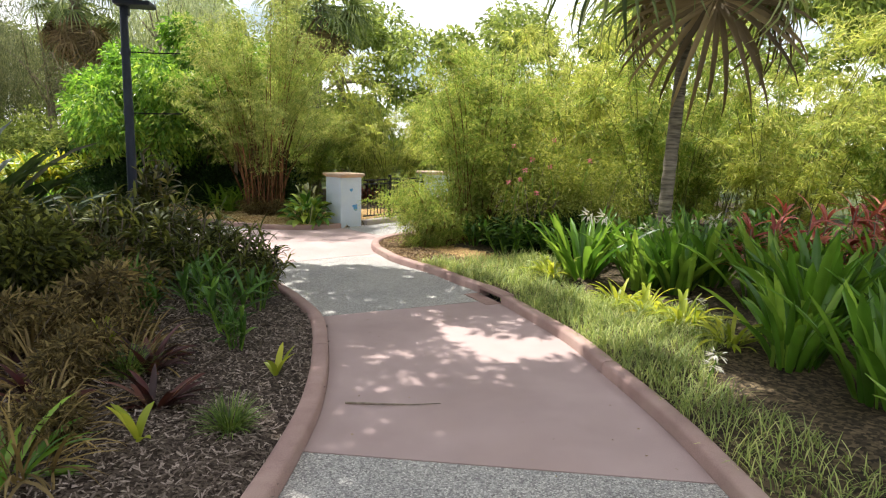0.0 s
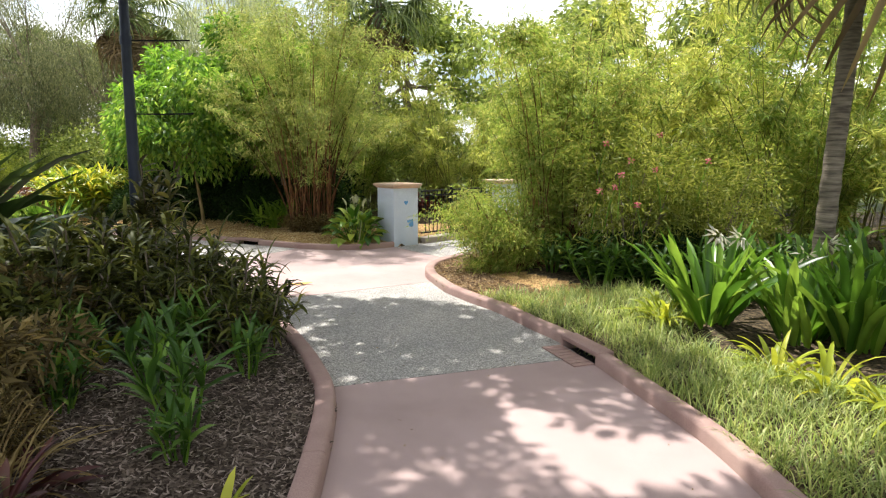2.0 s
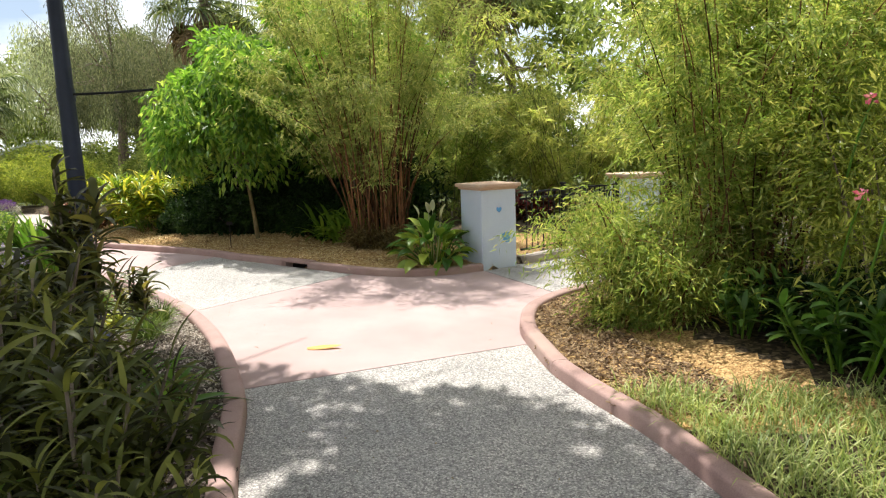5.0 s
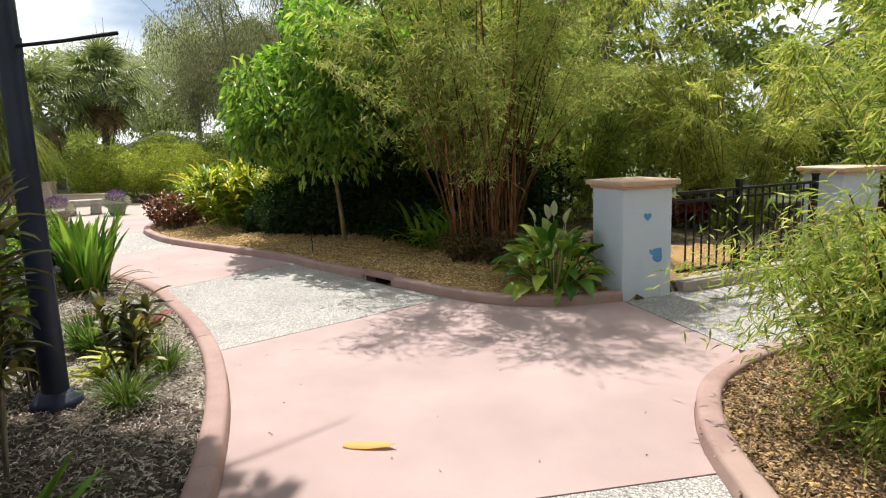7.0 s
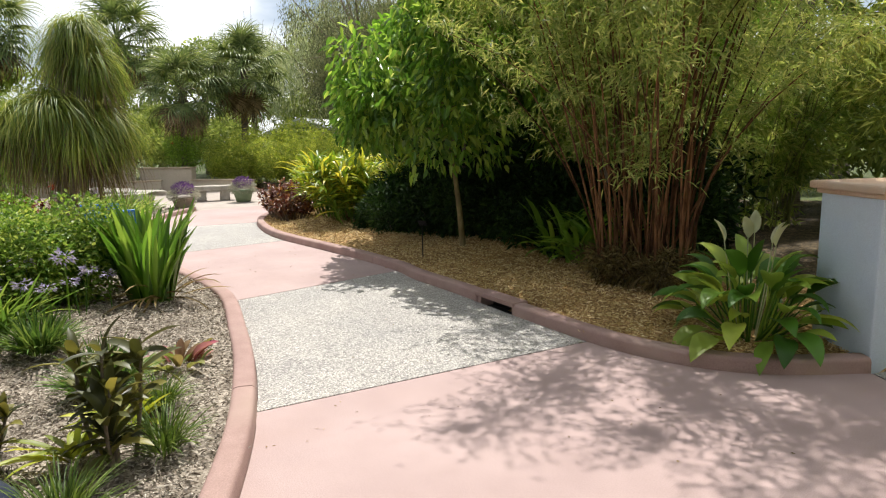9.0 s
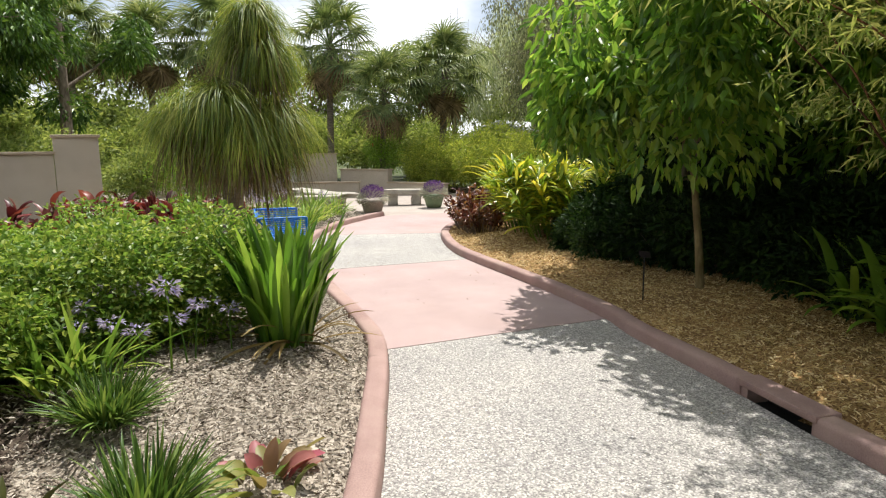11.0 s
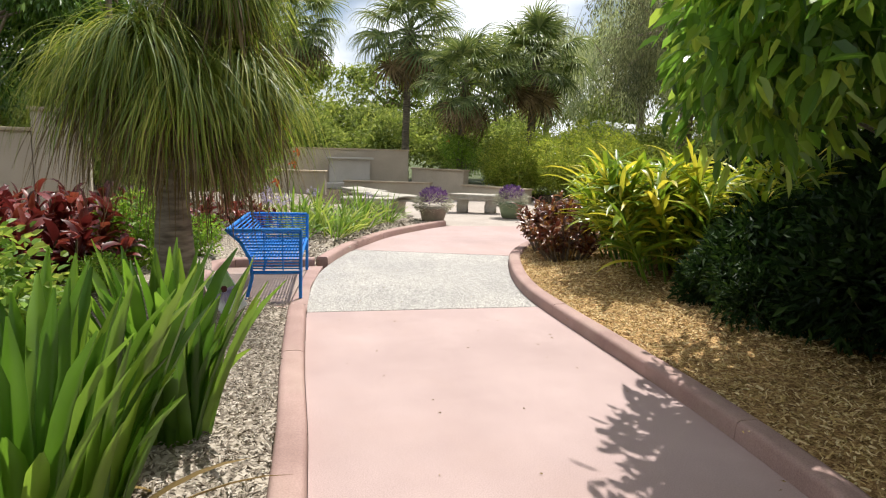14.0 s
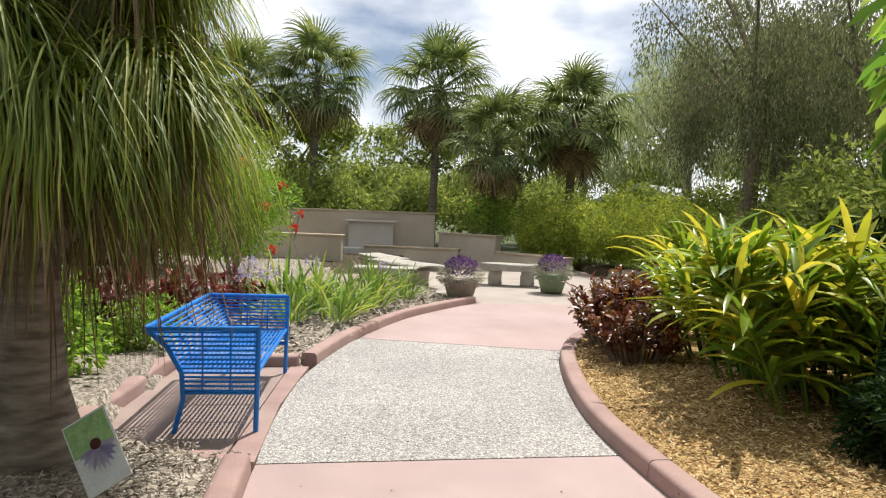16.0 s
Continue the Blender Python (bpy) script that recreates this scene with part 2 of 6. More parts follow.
CANOPY_LEAF = leaf_mat("canopy_leaf", (0.04, 0.10, 0.015), (0.08, 0.18, 0.025), (0.15, 0.27, 0.045), 0.3, 0.4, 0.4)
YOUNG_LEAF = leaf_mat("young_tree_leaf", (0.08, 0.195, 0.03), (0.17, 0.36, 0.05), (0.40, 0.57, 0.11), 0.58, 0.33, 0.5)
# near-black green: the deep shade under the trees is put into this colour
SHADE_LEAF = leaf_mat("shaded_understory_leaf", (0.008, 0.024, 0.006), (0.018, 0.05, 0.011), (0.05, 0.10, 0.022), 0.25, 0.6, 0.2)
DARK_LEAF = leaf_mat("bronze_leaf", (0.035, 0.04, 0.014), (0.085, 0.11, 0.025), (0.23, 0.26, 0.06), 0.35, 0.55, 0.2)
CORDY = leaf_mat("bronze_cordyline_leaf", (0.035, 0.042, 0.014), (0.10, 0.115, 0.03), (0.32, 0.31, 0.075), 0.3, 0.45, 0.4)
SHRUB = leaf_mat("shrub_leaf", (0.104, 0.234, 0.026), (0.208, 0.403, 0.046), (0.377, 0.559, 0.091), 0.45, 0.45)
LIME = leaf_mat("lime_leaf", (0.230, 0.310, 0.029), (0.391, 0.483, 0.046), (0.598, 0.644, 0.092), 0.45, 0.45)
GINGER = leaf_mat("variegated_ginger_leaf", (0.12, 0.25, 0.026), (0.31, 0.43, 0.038), (0.70, 0.67, 0.085), 0.45, 0.35, 0.5)
CROTON = leaf_mat("red_croton_leaf", (0.08, 0.02, 0.018), (0.20, 0.06, 0.03), (0.34, 0.20, 0.06), 0.25, 0.35, 0.5)
TI_RED = leaf_mat("red_ti_leaf", (0.07, 0.012, 0.014), (0.17, 0.028, 0.03), (0.33, 0.09, 0.06), 0.3, 0.4)
PALM_LEAF = leaf_mat("palm_leaf", (0.085, 0.14, 0.045), (0.165, 0.245, 0.08), (0.34, 0.41, 0.18), 0.36, 0.4, 0.5)
PALM_DRY = leaf_mat("dry_palm_leaf", (0.10, 0.075, 0.04), (0.20, 0.15, 0.08), (0.32, 0.25, 0.14), 0.25, 0.7)
PONY = leaf_mat("ponytail_leaf", (0.10, 0.18, 0.028), (0.24, 0.34, 0.055), (0.50, 0.54, 0.14), 0.45, 0.45)
TUFT = leaf_mat("tuft_grass", (0.06, 0.12, 0.02), (0.12, 0.21, 0.035), (0.24, 0.34, 0.08), 0.35, 0.5)
GRASS = leaf_mat("mondo_grass", (0.16, 0.25, 0.065), (0.32, 0.43, 0.13), (0.55, 0.61, 0.27), 0.4, 0.5)
DRY = leaf_mat("dry_grass", (0.12, 0.085, 0.03), (0.24, 0.18, 0.07), (0.38, 0.31, 0.14), 0.3, 0.7)
FAR_LEAF = leaf_mat("far_tree_leaf", (0.144, 0.216, 0.054), (0.252, 0.360, 0.090), (0.432, 0.522, 0.162), 0.45, 0.55)
OAK_LEAF = leaf_mat("mossy_oak_leaf", (0.09, 0.12, 0.06), (0.17, 0.21, 0.11), (0.30, 0.34, 0.20), 0.4, 0.55)
WILLOW = leaf_mat("weeping_leaf", (0.24, 0.32, 0.20), (0.37, 0.47, 0.30), (0.54, 0.62, 0.44), 0.55, 0.55)
SILVER = leaf_mat("silver_leaf", (0.30, 0.34, 0.30), (0.42, 0.45, 0.40), (0.55, 0.58, 0.52), 0.2, 0.7)
PETAL_WHITE = leaf_mat("white_petal", (0.62, 0.64, 0.60), (0.72, 0.73, 0.68), (0.8, 0.8, 0.76), 0.3, 0.5)
PETAL_BLUE = leaf_mat("lilac_petal", (0.32, 0.30, 0.58), (0.48, 0.46, 0.72), (0.64, 0.62, 0.82), 0.3, 0.5)
PETAL_PINK = leaf_mat("pink_petal", (0.55, 0.10, 0.20), (0.68, 0.20, 0.32), (0.78, 0.36, 0.45), 0.3, 0.5)
PETAL_RED = leaf_mat("red_petal", (0.50, 0.03, 0.02), (0.65, 0.06, 0.03), (0.72, 0.15, 0.06), 0.3, 0.5)
SPATHE = leaf_mat("cream_spathe", (0.52, 0.58, 0.36), (0.62, 0.66, 0.46), (0.70, 0.72, 0.55), 0.35, 0.5)
BARK = bark_mat("grey_bark", (0.13, 0.10, 0.075), (0.32, 0.26, 0.20))
BARK_PALM = bark_mat("palm_bark", (0.09, 0.075, 0.058), (0.29, 0.245, 0.19), 38)
BARK_GREEN = bark_mat("smooth_young_bark", (0.15, 0.11, 0.05), (0.29, 0.22, 0.11))
BARK_PONY = bark_mat("ponytail_bark", (0.15, 0.12, 0.10), (0.41, 0.35, 0.30), 26)
YELLOWED = leaf_mat("yellowed_leaf", (0.55, 0.32, 0.06), (0.60, 0.36, 0.08), (0.66, 0.42, 0.10), 0.2, 0.6)
MID_LEAF = leaf_mat("mid_green_leaf", (0.034, 0.088, 0.015), (0.066, 0.165, 0.024), (0.165, 0.31, 0.05), 0.35, 0.45)
PINK_GREEN = leaf_mat("pink_veined_leaf", (0.45, 0.12, 0.18), (0.30, 0.30, 0.10), (0.16, 0.28, 0.05), 0.35, 0.5)
OLIVE = leaf_mat("olive_shrub_leaf", (0.13, 0.19, 0.03), (0.25, 0.33, 0.06), (0.44, 0.48, 0.14), 0.5, 0.45)
GARDEN = leaf_mat("olive_green_leaf", (0.10, 0.215, 0.035), (0.215, 0.37, 0.065), (0.44, 0.55, 0.14), 0.45, 0.45)
PANEL = plain("grey_panel", (0.46, 0.44, 0.40), (0.56, 0.53, 0.48), 2, 90, 0.85)
MAROON = leaf_mat("maroon_leaf", (0.03, 0.012, 0.012), (0.07, 0.02, 0.022), (0.13, 0.05, 0.03), 0.2, 0.5)


# ---- mesh helpers ----
def link_mesh(name, verts, faces, mat, parent=None, smooth=True):
    me = bpy.data.meshes.new(name)
    if isinstance(faces, np.ndarray):
        v = np.asarray(verts, dtype=np.float32)
        k = faces.shape[1]
        me.vertices.add(len(v))
        me.vertices.foreach_set("co", v.ravel())
        me.loops.add(faces.size)
        me.loops.foreach_set("vertex_index", faces.ravel().astype(np.int32))
        me.polygons.add(len(faces))
        me.polygons.foreach_set("loop_start", np.arange(0, faces.size, k, dtype=np.int32))
        me.update(calc_edges=True)
    else:
        me.from_pydata([tuple(p) for p in verts], [], faces)
        me.update()
    me.polygons.foreach_set("use_smooth", [smooth] * len(me.polygons))
    for one in mat if isinstance(mat, (list, tuple)) else [mat]:
        me.materials.append(one)
    ob = new(name, me)
    ob.parent = parent
    return ob


def part(name, bm, material, parent=None, label="", smooth=False):
    """Links a bmesh as one mesh object under a thing or a part."""
    me = bpy.data.meshes.new(name)
    bm.to_mesh(me)
    bm.free()
    me.materials.append(material)
    if smooth:
        me.polygons.foreach_set("use_smooth", [True] * len(me.polygons))
    ob = new(name, me)
    ob.parent = parent
    return tagged(ob, label)


def thing(name, at, label, category, group="", kind="", turn=0):
    e = new(name)
    e.empty_display_size = 0.2
    e.matrix_basis = pose(*at, 0, 0, turn)
    return tagged(e, label, category, group, kind)


def box_bm(size, at=(0, 0, 0), bevel=0.0, seg=2, bm=None):
    one = bmesh.new()
    bmesh.ops.create_cube(one, size=1)
    bmesh.ops.scale(one, vec=size, verts=one.verts)
    if bevel:
        bmesh.ops.bevel(one, geom=one.edges[:], offset=bevel, segments=seg, affect="EDGES", profile=0.6)
    bmesh.ops.translate(one, vec=at, verts=one.verts)
    if bm is None:
        return one
    me = bpy.data.meshes.new("tmp")
    one.to_mesh(me)
    one.free()
    bm.from_mesh(me)
    bpy.data.meshes.remove(me)
    return bm


def tube(points, radii, sides=8, close=True):
    """Vertices and faces of a tube along points."""
    p = np.asarray(points, float)
    r = np.broadcast_to(np.asarray(radii, float), (len(p),))
    d = np.gradient(p, axis=0)
    d /= np.linalg.norm(d, axis=1)[:, None] + 1e-9
    ref = np.where(np.abs(d[:, 2:3]) > 0.95, np.array([[1.0, 0, 0]]), np.array([[0, 0, 1.0]]))
    u = np.cross(ref, d)
    u /= np.linalg.norm(u, axis=1)[:, None] + 1e-9
    for i in range(1, len(u)):
        w = u[i - 1] - d[i] * np.dot(u[i - 1], d[i])
        u[i] = w / (np.linalg.norm(w) + 1e-9)
    v = np.cross(d, u)
    a = np.linspace(0, 2 * np.pi, sides, endpoint=False)
    ring = np.cos(a)[None, :, None] * u[:, None] + np.sin(a)[None, :, None] * v[:, None]
    verts = (p[:, None] + ring * r[:, None, None]).reshape(-1, 3)
    n = len(p)
    i, j = np.meshgrid(np.arange(n - 1), np.arange(sides), indexing="ij")
    q = np.stack([i * sides + j, i * sides + (j + 1) % sides, (i + 1) * sides + (j + 1) % sides, (i + 1) * sides + j], -1).reshape(-1, 4)
    return verts, q


def joined(pieces):
    vs, fs, o = [], [], 0
    for v, f in pieces:
        vs.append(v)
        fs.append(f + o)
        o += len(v)
    return np.concatenate(vs), np.concatenate(fs)


def leaflets(pos, way, length, width, rng, fold=0.25, oval=False):
    """One folded leaf at each pos, growing along way: a diamond, or an oval with a drooping tip."""
    n = len(pos)
    way = way / (np.linalg.norm(way, axis=1)[:, None] + 1e-9)
    ref = rng.normal(size=(n, 3))
    ref[:, 2] = np.abs(ref[:, 2]) * 1.5 + 0.4
    side = np.cross(way, ref)
    side /= np.linalg.norm(side, axis=1)[:, None] + 1e-9
    up = np.cross(side, way)
    ln = (length * rng.uniform(0.65, 1.25, n))[:, None]
    wd = (width * rng.uniform(0.75, 1.2, n))[:, None]
    tip = pos + way * ln - np.array([0, 0, 1.0]) * ln * 0.12
    if oval:
        low, high = pos + way * ln * 0.24, pos + way * ln * 0.66 - np.array([0, 0, 1.0]) * ln * 0.03
        lift = up * wd * fold
        v = np.stack([pos, low + side * wd * 0.42 + lift, high + side * wd * 0.40 + lift, tip, high - side * wd * 0.40 + lift, low - side * wd * 0.42 + lift], 1).reshape(-1, 3)
        o = np.arange(n)[:, None] * 6
        return v, np.concatenate([np.concatenate([o, o + 1, o + 2, o + 3], 1), np.concatenate([o, o + 3, o + 4, o + 5], 1)])
    mid = pos + way * ln * 0.42
    a = mid + side * wd * 0.5 + up * wd * fold
    b = mid - side * wd * 0.5 + up * wd * fold
    v = np.stack([pos, a, tip, b], 1).reshape(-1, 3)
    o = np.arange(n)[:, None] * 4
    return v, np.concatenate([o, o + 1, o + 2, o + 3], 1)


def blades(base, az, el, length, width, droop, n=5, fold=0.25, profile=None, twist=0.0, power=1.3):
    """Long arching leaves with a folded midrib."""
    base = np.asarray(base, float)
    k = len(base)
    az, el, length, width, droop, twist = [np.broadcast_to(np.asarray(x, float), (k,)) for x in (az, el, length, width, droop, twist)]
    s = np.linspace(0, 1, n + 1)
    e = el[:, None] - droop[:, None] * s[None] ** power
    step = (length / n)[:, None]
    hor = np.concatenate([np.zeros((k, 1)), np.cumsum(np.cos(e[:, :-1]) * step, 1)], 1)
    ver = np.concatenate([np.zeros((k, 1)), np.cumsum(np.sin(e[:, :-1]) * step, 1)], 1)
    out = np.stack([np.cos(az), np.sin(az), np.zeros(k)], 1)
    mid = base[:, None] + out[:, None] * hor[..., None] + np.array([0, 0, 1.0]) * ver[..., None]
    side = np.stack([-np.sin(az), np.cos(az), np.zeros(k)], 1)
    nrm = -np.sin(e)[..., None] * out[:, None] + np.cos(e)[..., None] * np.array([0, 0, 1.0])
    sd = side[:, None] * np.cos(twist)[:, None, None] + nrm * np.sin(twist)[:, None, None]
    prof = np.interp(s, [0, 0.12, 0.45, 0.8, 1], profile or [0.5, 0.8, 1, 0.7, 0.02])
    w = width[:, None] * prof[None] * 0.5
    up = nrm * (w * fold * 2)[..., None]
    left, right = mid + sd * w[..., None] + up, mid - sd * w[..., None] + up
    v = np.stack([left, mid, right], 2).reshape(-1, 3)
    i, j = np.meshgrid(np.arange(n), np.arange(2), indexing="ij")
    cell = np.stack([i * 3 + j, i * 3 + j + 1, (i + 1) * 3 + j + 1, (i + 1) * 3 + j], -1).reshape(-1, 4)
    f = (np.arange(k)[:, None, None] * (n + 1) * 3 + cell[None]).reshape(-1, 4)
    return v, f


def blob(rng, n, radius, squash=(1, 1, 1), shell=0.55):
    """Random points in a lumpy ball, more of them near its skin."""
    d = rng.normal(size=(n, 3))
    d /= np.linalg.norm(d, axis=1)[:, None]
    return d * (radius * (shell + (1 - shell) * rng.random(n) ** 0.5))[:, None] * np.asarray(squash)


def smooth_line(pts, step=0.12):
    """A curve through the points, in even steps."""
    p = np.asarray(pts, float)
    ext = np.vstack([2 * p[0] - p[1], p, 2 * p[-1] - p[-2]])
    out = []
    for i in range(1, len(ext) - 2):
        a, b, c, d = ext[i - 1:i + 3]
        m = max(2, int(np.linalg.norm(c - b) / step))
        for u in np.arange(m) / m:
            out.append(0.5 * (2 * b + (c - a) * u + (2 * a - 5 * b + 4 * c - d) * u * u + (3 * b - a - 3 * c + d) * u ** 3))
    out.append(p[-1])
    return np.array(out)


# ---- the plan ----
LEFT = smooth_line([(-0.9, -6), (-1.0, -3), (-1.06, 0.5), (-1.08, 3.0), (-1.13, 4.1), (-1.23, 4.8), (-1.42, 5.6), (-1.74, 6.6), (-2.08, 7.2), (-2.5, 7.8), (-2.96, 8.38), (-3.5, 9.12),
                    (-3.87, 9.52), (-4.33, 9.97), (-4.9, 10.46), (-5.65, 11.0), (-6.5, 11.48), (-7.3, 11.85), (-8.5, 12.35), (-9.4, 12.52), (-10.55, 12.65), (-11.9, 12.83), (-12.8, 12.98),
                    (-13.8, 13.23), (-14.9, 13.7), (-15.6, 14.1), (-16.5, 14.72), (-17.2, 15.4), (-17.85, 16.15)])
RIGHT = smooth_line([(1.8, -6), (1.75, -3), (1.56, 0.5), (1.42, 3.0), (1.31, 4.0), (1.19, 4.65), (0.97, 5.5), (0.72, 6.4), (0.40, 7.15), (0.07, 7.88), (-0.26, 8.5), (-0.52, 8.85), (-0.95, 9.48),
                     (-1.38, 9.95), (-1.72, 10.38), (-1.98, 10.85), (-2.16, 11.2), (-2.29, 11.6), (-2.35, 12.0), (-2.3, 12.4), (-2.15, 12.85), (-1.8, 13.4), (-1.2, 14.1), (0.0, 15.5), (2.0, 17.8)])
FAR = smooth_line([(-3.48, 14.13), (-3.88, 13.74), (-4.25, 13.54), (-4.7, 13.47), (-5.2, 13.52), (-6.1, 13.74), (-6.97, 13.98), (-7.9, 14.2), (-8.4, 14.38), (-9.3, 14.56), (-10.3, 14.69),
                   (-11.5, 14.83), (-12.2, 14.95), (-12.95, 15.18), (-13.8, 15.53), (-14.3, 15.8), (-14.9, 16.25), (-15.6, 17.0), (-16.4, 18.3)])


def nearest(line, p):
    return int(np.argmin(np.linalg.norm(line - np.asarray(p), axis=1)))


def stretch(line, a, b):
    i, j = nearest(line, a), nearest(line, b)
    mid = line[i + 1:j] if j > i else line[j + 1:i][::-1]
    return [tuple(a), *map(tuple, mid), tuple(b)]


def slab(name, outline, mat, top=0.0, thick=0.10, label="", kind="structure", category="path"):
    bm = bmesh.new()
    f = bm.faces.new([bm.verts.new((x, y, top)) for x, y in outline])
    f.normal_update()
    if f.normal.z < 0:
        f.normal_flip()
    bmesh.ops.triangulate(bm, faces=[f])
    ext = bmesh.ops.extrude_face_region(bm, geom=bm.faces[:])
    bmesh.ops.translate(bm, vec=(0, 0, -thick), verts=[g for g in ext["geom"] if isinstance(g, bmesh.types.BMVert)])
    bmesh.ops.recalc_face_normals(bm, faces=bm.faces)
    ob = part(name, bm, mat)
    return tagged(ob, label, category, "", kind)


J = {1: ((-1.12, 3.90), (1.33, 3.86)), 2: ((-1.88, 6.92), (-0.02, 8.06)), 3: ((-3.78, 9.42), (-2.07, 11.03)), 4: ((-5.92, 11.15), (-5.2, 13.52)),
     5: ((-8.55, 12.37), (-8.4, 14.38)), 6: ((-12.0, 12.85), (-11.72, 14.86)), 7: ((-15.3, 13.93), (-14.4, 15.86))}


def gap(j, side, d):
    """A joint's end, moved along its path edge by half the joint's width."""
    (ax, ay), (bx, by) = J[j]
    n = Vector((-(by - ay), bx - ax)).normalized() * d
    return ((ax, ay), (bx, by))[side][0] + n.x, ((ax, ay), (bx, by))[side][1] + n.y


def section(name, a, b, right, mat, label):
    g = 0.007
    la, lb, ra, rb = gap(a, 0, g), gap(b, 0, -g), gap(a, 1, g), gap(b, 1, -g)
    return slab(name, stretch(LEFT, la, lb) + stretch(right, rb, ra), mat, label=label)


LBL_RED, LBL_AGG = "smooth salmon-red tinted concrete path slab between kerbs", "grey exposed-aggregate path slab of small pebbles between kerbs"
slab("path_1", stretch(LEFT, (-0.9, -6), gap(1, 0, -0.007)) + stretch(RIGHT, gap(1, 1, -0.007), (1.8, -6)), AGG, label=LBL_AGG)
section("path_2", 1, 2, RIGHT, RED, LBL_RED)
section("path_3", 2, 3, RIGHT, AGG, LBL_AGG)
slab("path_4", stretch(LEFT, gap(3, 0, 0.007), gap(4, 0, -0.007)) + stretch(FAR, gap(4, 1, -0.007), (-3.48, 14.13)) + [(-2.26, 13.03)]
     + stretch(RIGHT, (-2.2, 12.7), gap(3, 1, 0.007)), RED, label="salmon-red concrete slab where the paths meet")
section("path_5", 4, 5, FAR, AGG, LBL_AGG)
section("path_6", 5, 6, FAR, RED, LBL_RED)
section("path_7", 6, 7, FAR, AGG, LBL_AGG)
slab("path_8", stretch(LEFT, gap(7, 0, 0.007), (-17.85, 16.15)) + [(-17.6, 17.6), (-16.4, 18.3)] + stretch(FAR, (-16.4, 18.3), gap(7, 1, 0.007))[1:], RED, label=LBL_RED)
slab("path_9", [(-17.86, 16.15), (-21.5, 14.5), (-27, 17.5), (-25.5, 21.5), (-18, 20.0), (-16.4, 18.31), (-17.61, 17.6)], PALE, top=-0.006, label="pale concrete terrace floor beyond the path")
slab("path_10", [(-3.47, 14.145), (-2.25, 13.045), *stretch(RIGHT, (-2.15, 12.85), (2.0, 17.8))[2:], (0.2, 20.6), (-1.4, 18.0), (-2.72, 15.6)], AGG, top=-0.002, label="grey exposed-aggregate side path beside the railing")
slab("path_11", [(-12.1, 12.68), (-14.1, 13.13), (-14.2, 12.24), (-12.4, 11.86)], PADRED, top=0.006, label="brownish-red concrete pad under the bench")


def kerb(name, line, side, label, width=0.15, height=0.10, every=19):
    """Rounded kerb in poured sections beside a path edge. side: +1 left of the line's run, -1 right."""
    d = np.gradient(line, axis=0)
    d /= np.linalg.norm(d, axis=1)[:, None]
    nrm = np.stack([-d[:, 1], d[:, 0]], 1) * side
    prof = [(0.0, -0.06), (0.008, height * 0.72), (0.014, height * 0.88), (0.026, height * 0.97), (0.045, height), (width - 0.04, height), (width - 0.02, height * 0.96), (width - 0.006, height * 0.84), (width, height * 0.6), (width, -0.06)]
    root = tagged(new(name), label, "kerb", "", "structure")
    rng = np.random.default_rng(3)
    i = 0
    while i < len(line) - 1:
        j = min(i + every, len(line) - 1)
        if len(line) - 1 - j < 4:
            j = len(line) - 1
        pts, ns = line[i:j + 1].copy(), nrm[i:j + 1]
        dz = rng.uniform(-0.002, 0.002)
        pts[0] += d[i] * 0.0025
        pts[-1] -= d[j] * 0.0025
        vs = np.array([(p[0] + q[0] * o, p[1] + q[1] * o, z + dz) for p, q in zip(pts, ns) for o, z in prof])
        m = len(prof)
        fs = []
        for a in range(len(pts) - 1):
            for b in range(m - 1):
                f = (a * m + b, a * m + b + 1, (a + 1) * m + b + 1, (a + 1) * m + b)
                fs.append(f if side < 0 else f[::-1])
        # end faces on points of their own, so that the ends stay crisp
        nv = len(vs)
        vs = np.concatenate([vs, vs[:m], vs[-m:]])
        fs.append(tuple(range(nv, nv + m)) if side > 0 else tuple(range(nv, nv + m))[::-1])
        fs.append(tuple(range(nv + m, nv + 2 * m))[::-1] if side > 0 else tuple(range(nv + m, nv + 2 * m)))
        ob = link_mesh("kerb_section", vs, fs, KERB, root, False)
        ob.data.polygons.foreach_set("use_smooth", [True] * (len(fs) - 2) + [False] * 2)
        i = j
    return root


def cut_kerb(name, line, side, label, p, q):
    """A kerb with an inlet left open between p and q."""
    a, b = nearest(line, p), nearest(line, q)
    kerb(name, line[:a + 1], side, label)
    kerb(name.replace("1", "2"), line[b:], side, label)


cut_kerb("kerb_right_1", RIGHT, -1, "rounded salmon-red concrete kerb edging the grass bed", (0.10, 7.85), (-0.22, 8.42))
cut_kerb("kerb_far_1", FAR, -1, "rounded red concrete kerb edging the golden mulch bed", (-6.15, 13.76), (-6.62, 13.88))
bench_a, bench_b = nearest(LEFT, (-12.05, 12.85)), nearest(LEFT, (-14.15, 13.35))
kerb("kerb_left_1", LEFT[:bench_a], 1, "rounded salmon-red concrete kerb along the shady bed")
kerb("kerb_left_2", LEFT[bench_b:], 1, "rounded salmon-red concrete kerb curving towards the terrace")
PAD = smooth_line([(-12.08, 12.70), (-12.22, 12.3), (-12.40, 11.88), (-13.3, 12.05), (-14.18, 12.24), (-14.14, 12.8), (-14.08, 13.2)], 0.1)
kerb("kerb_pad", PAD[nearest(PAD, (-12.40, 11.88)):], 1, "red concrete kerb round the back of the bench pad")
slab("pad_edge", [(-12.0, 12.84), (-12.06, 12.69), (-14.1, 13.14), (-14.06, 13.29), (-13.0, 13.01)], KERB, top=0.012, label="flush red concrete strip between bench pad and path", category="kerb")

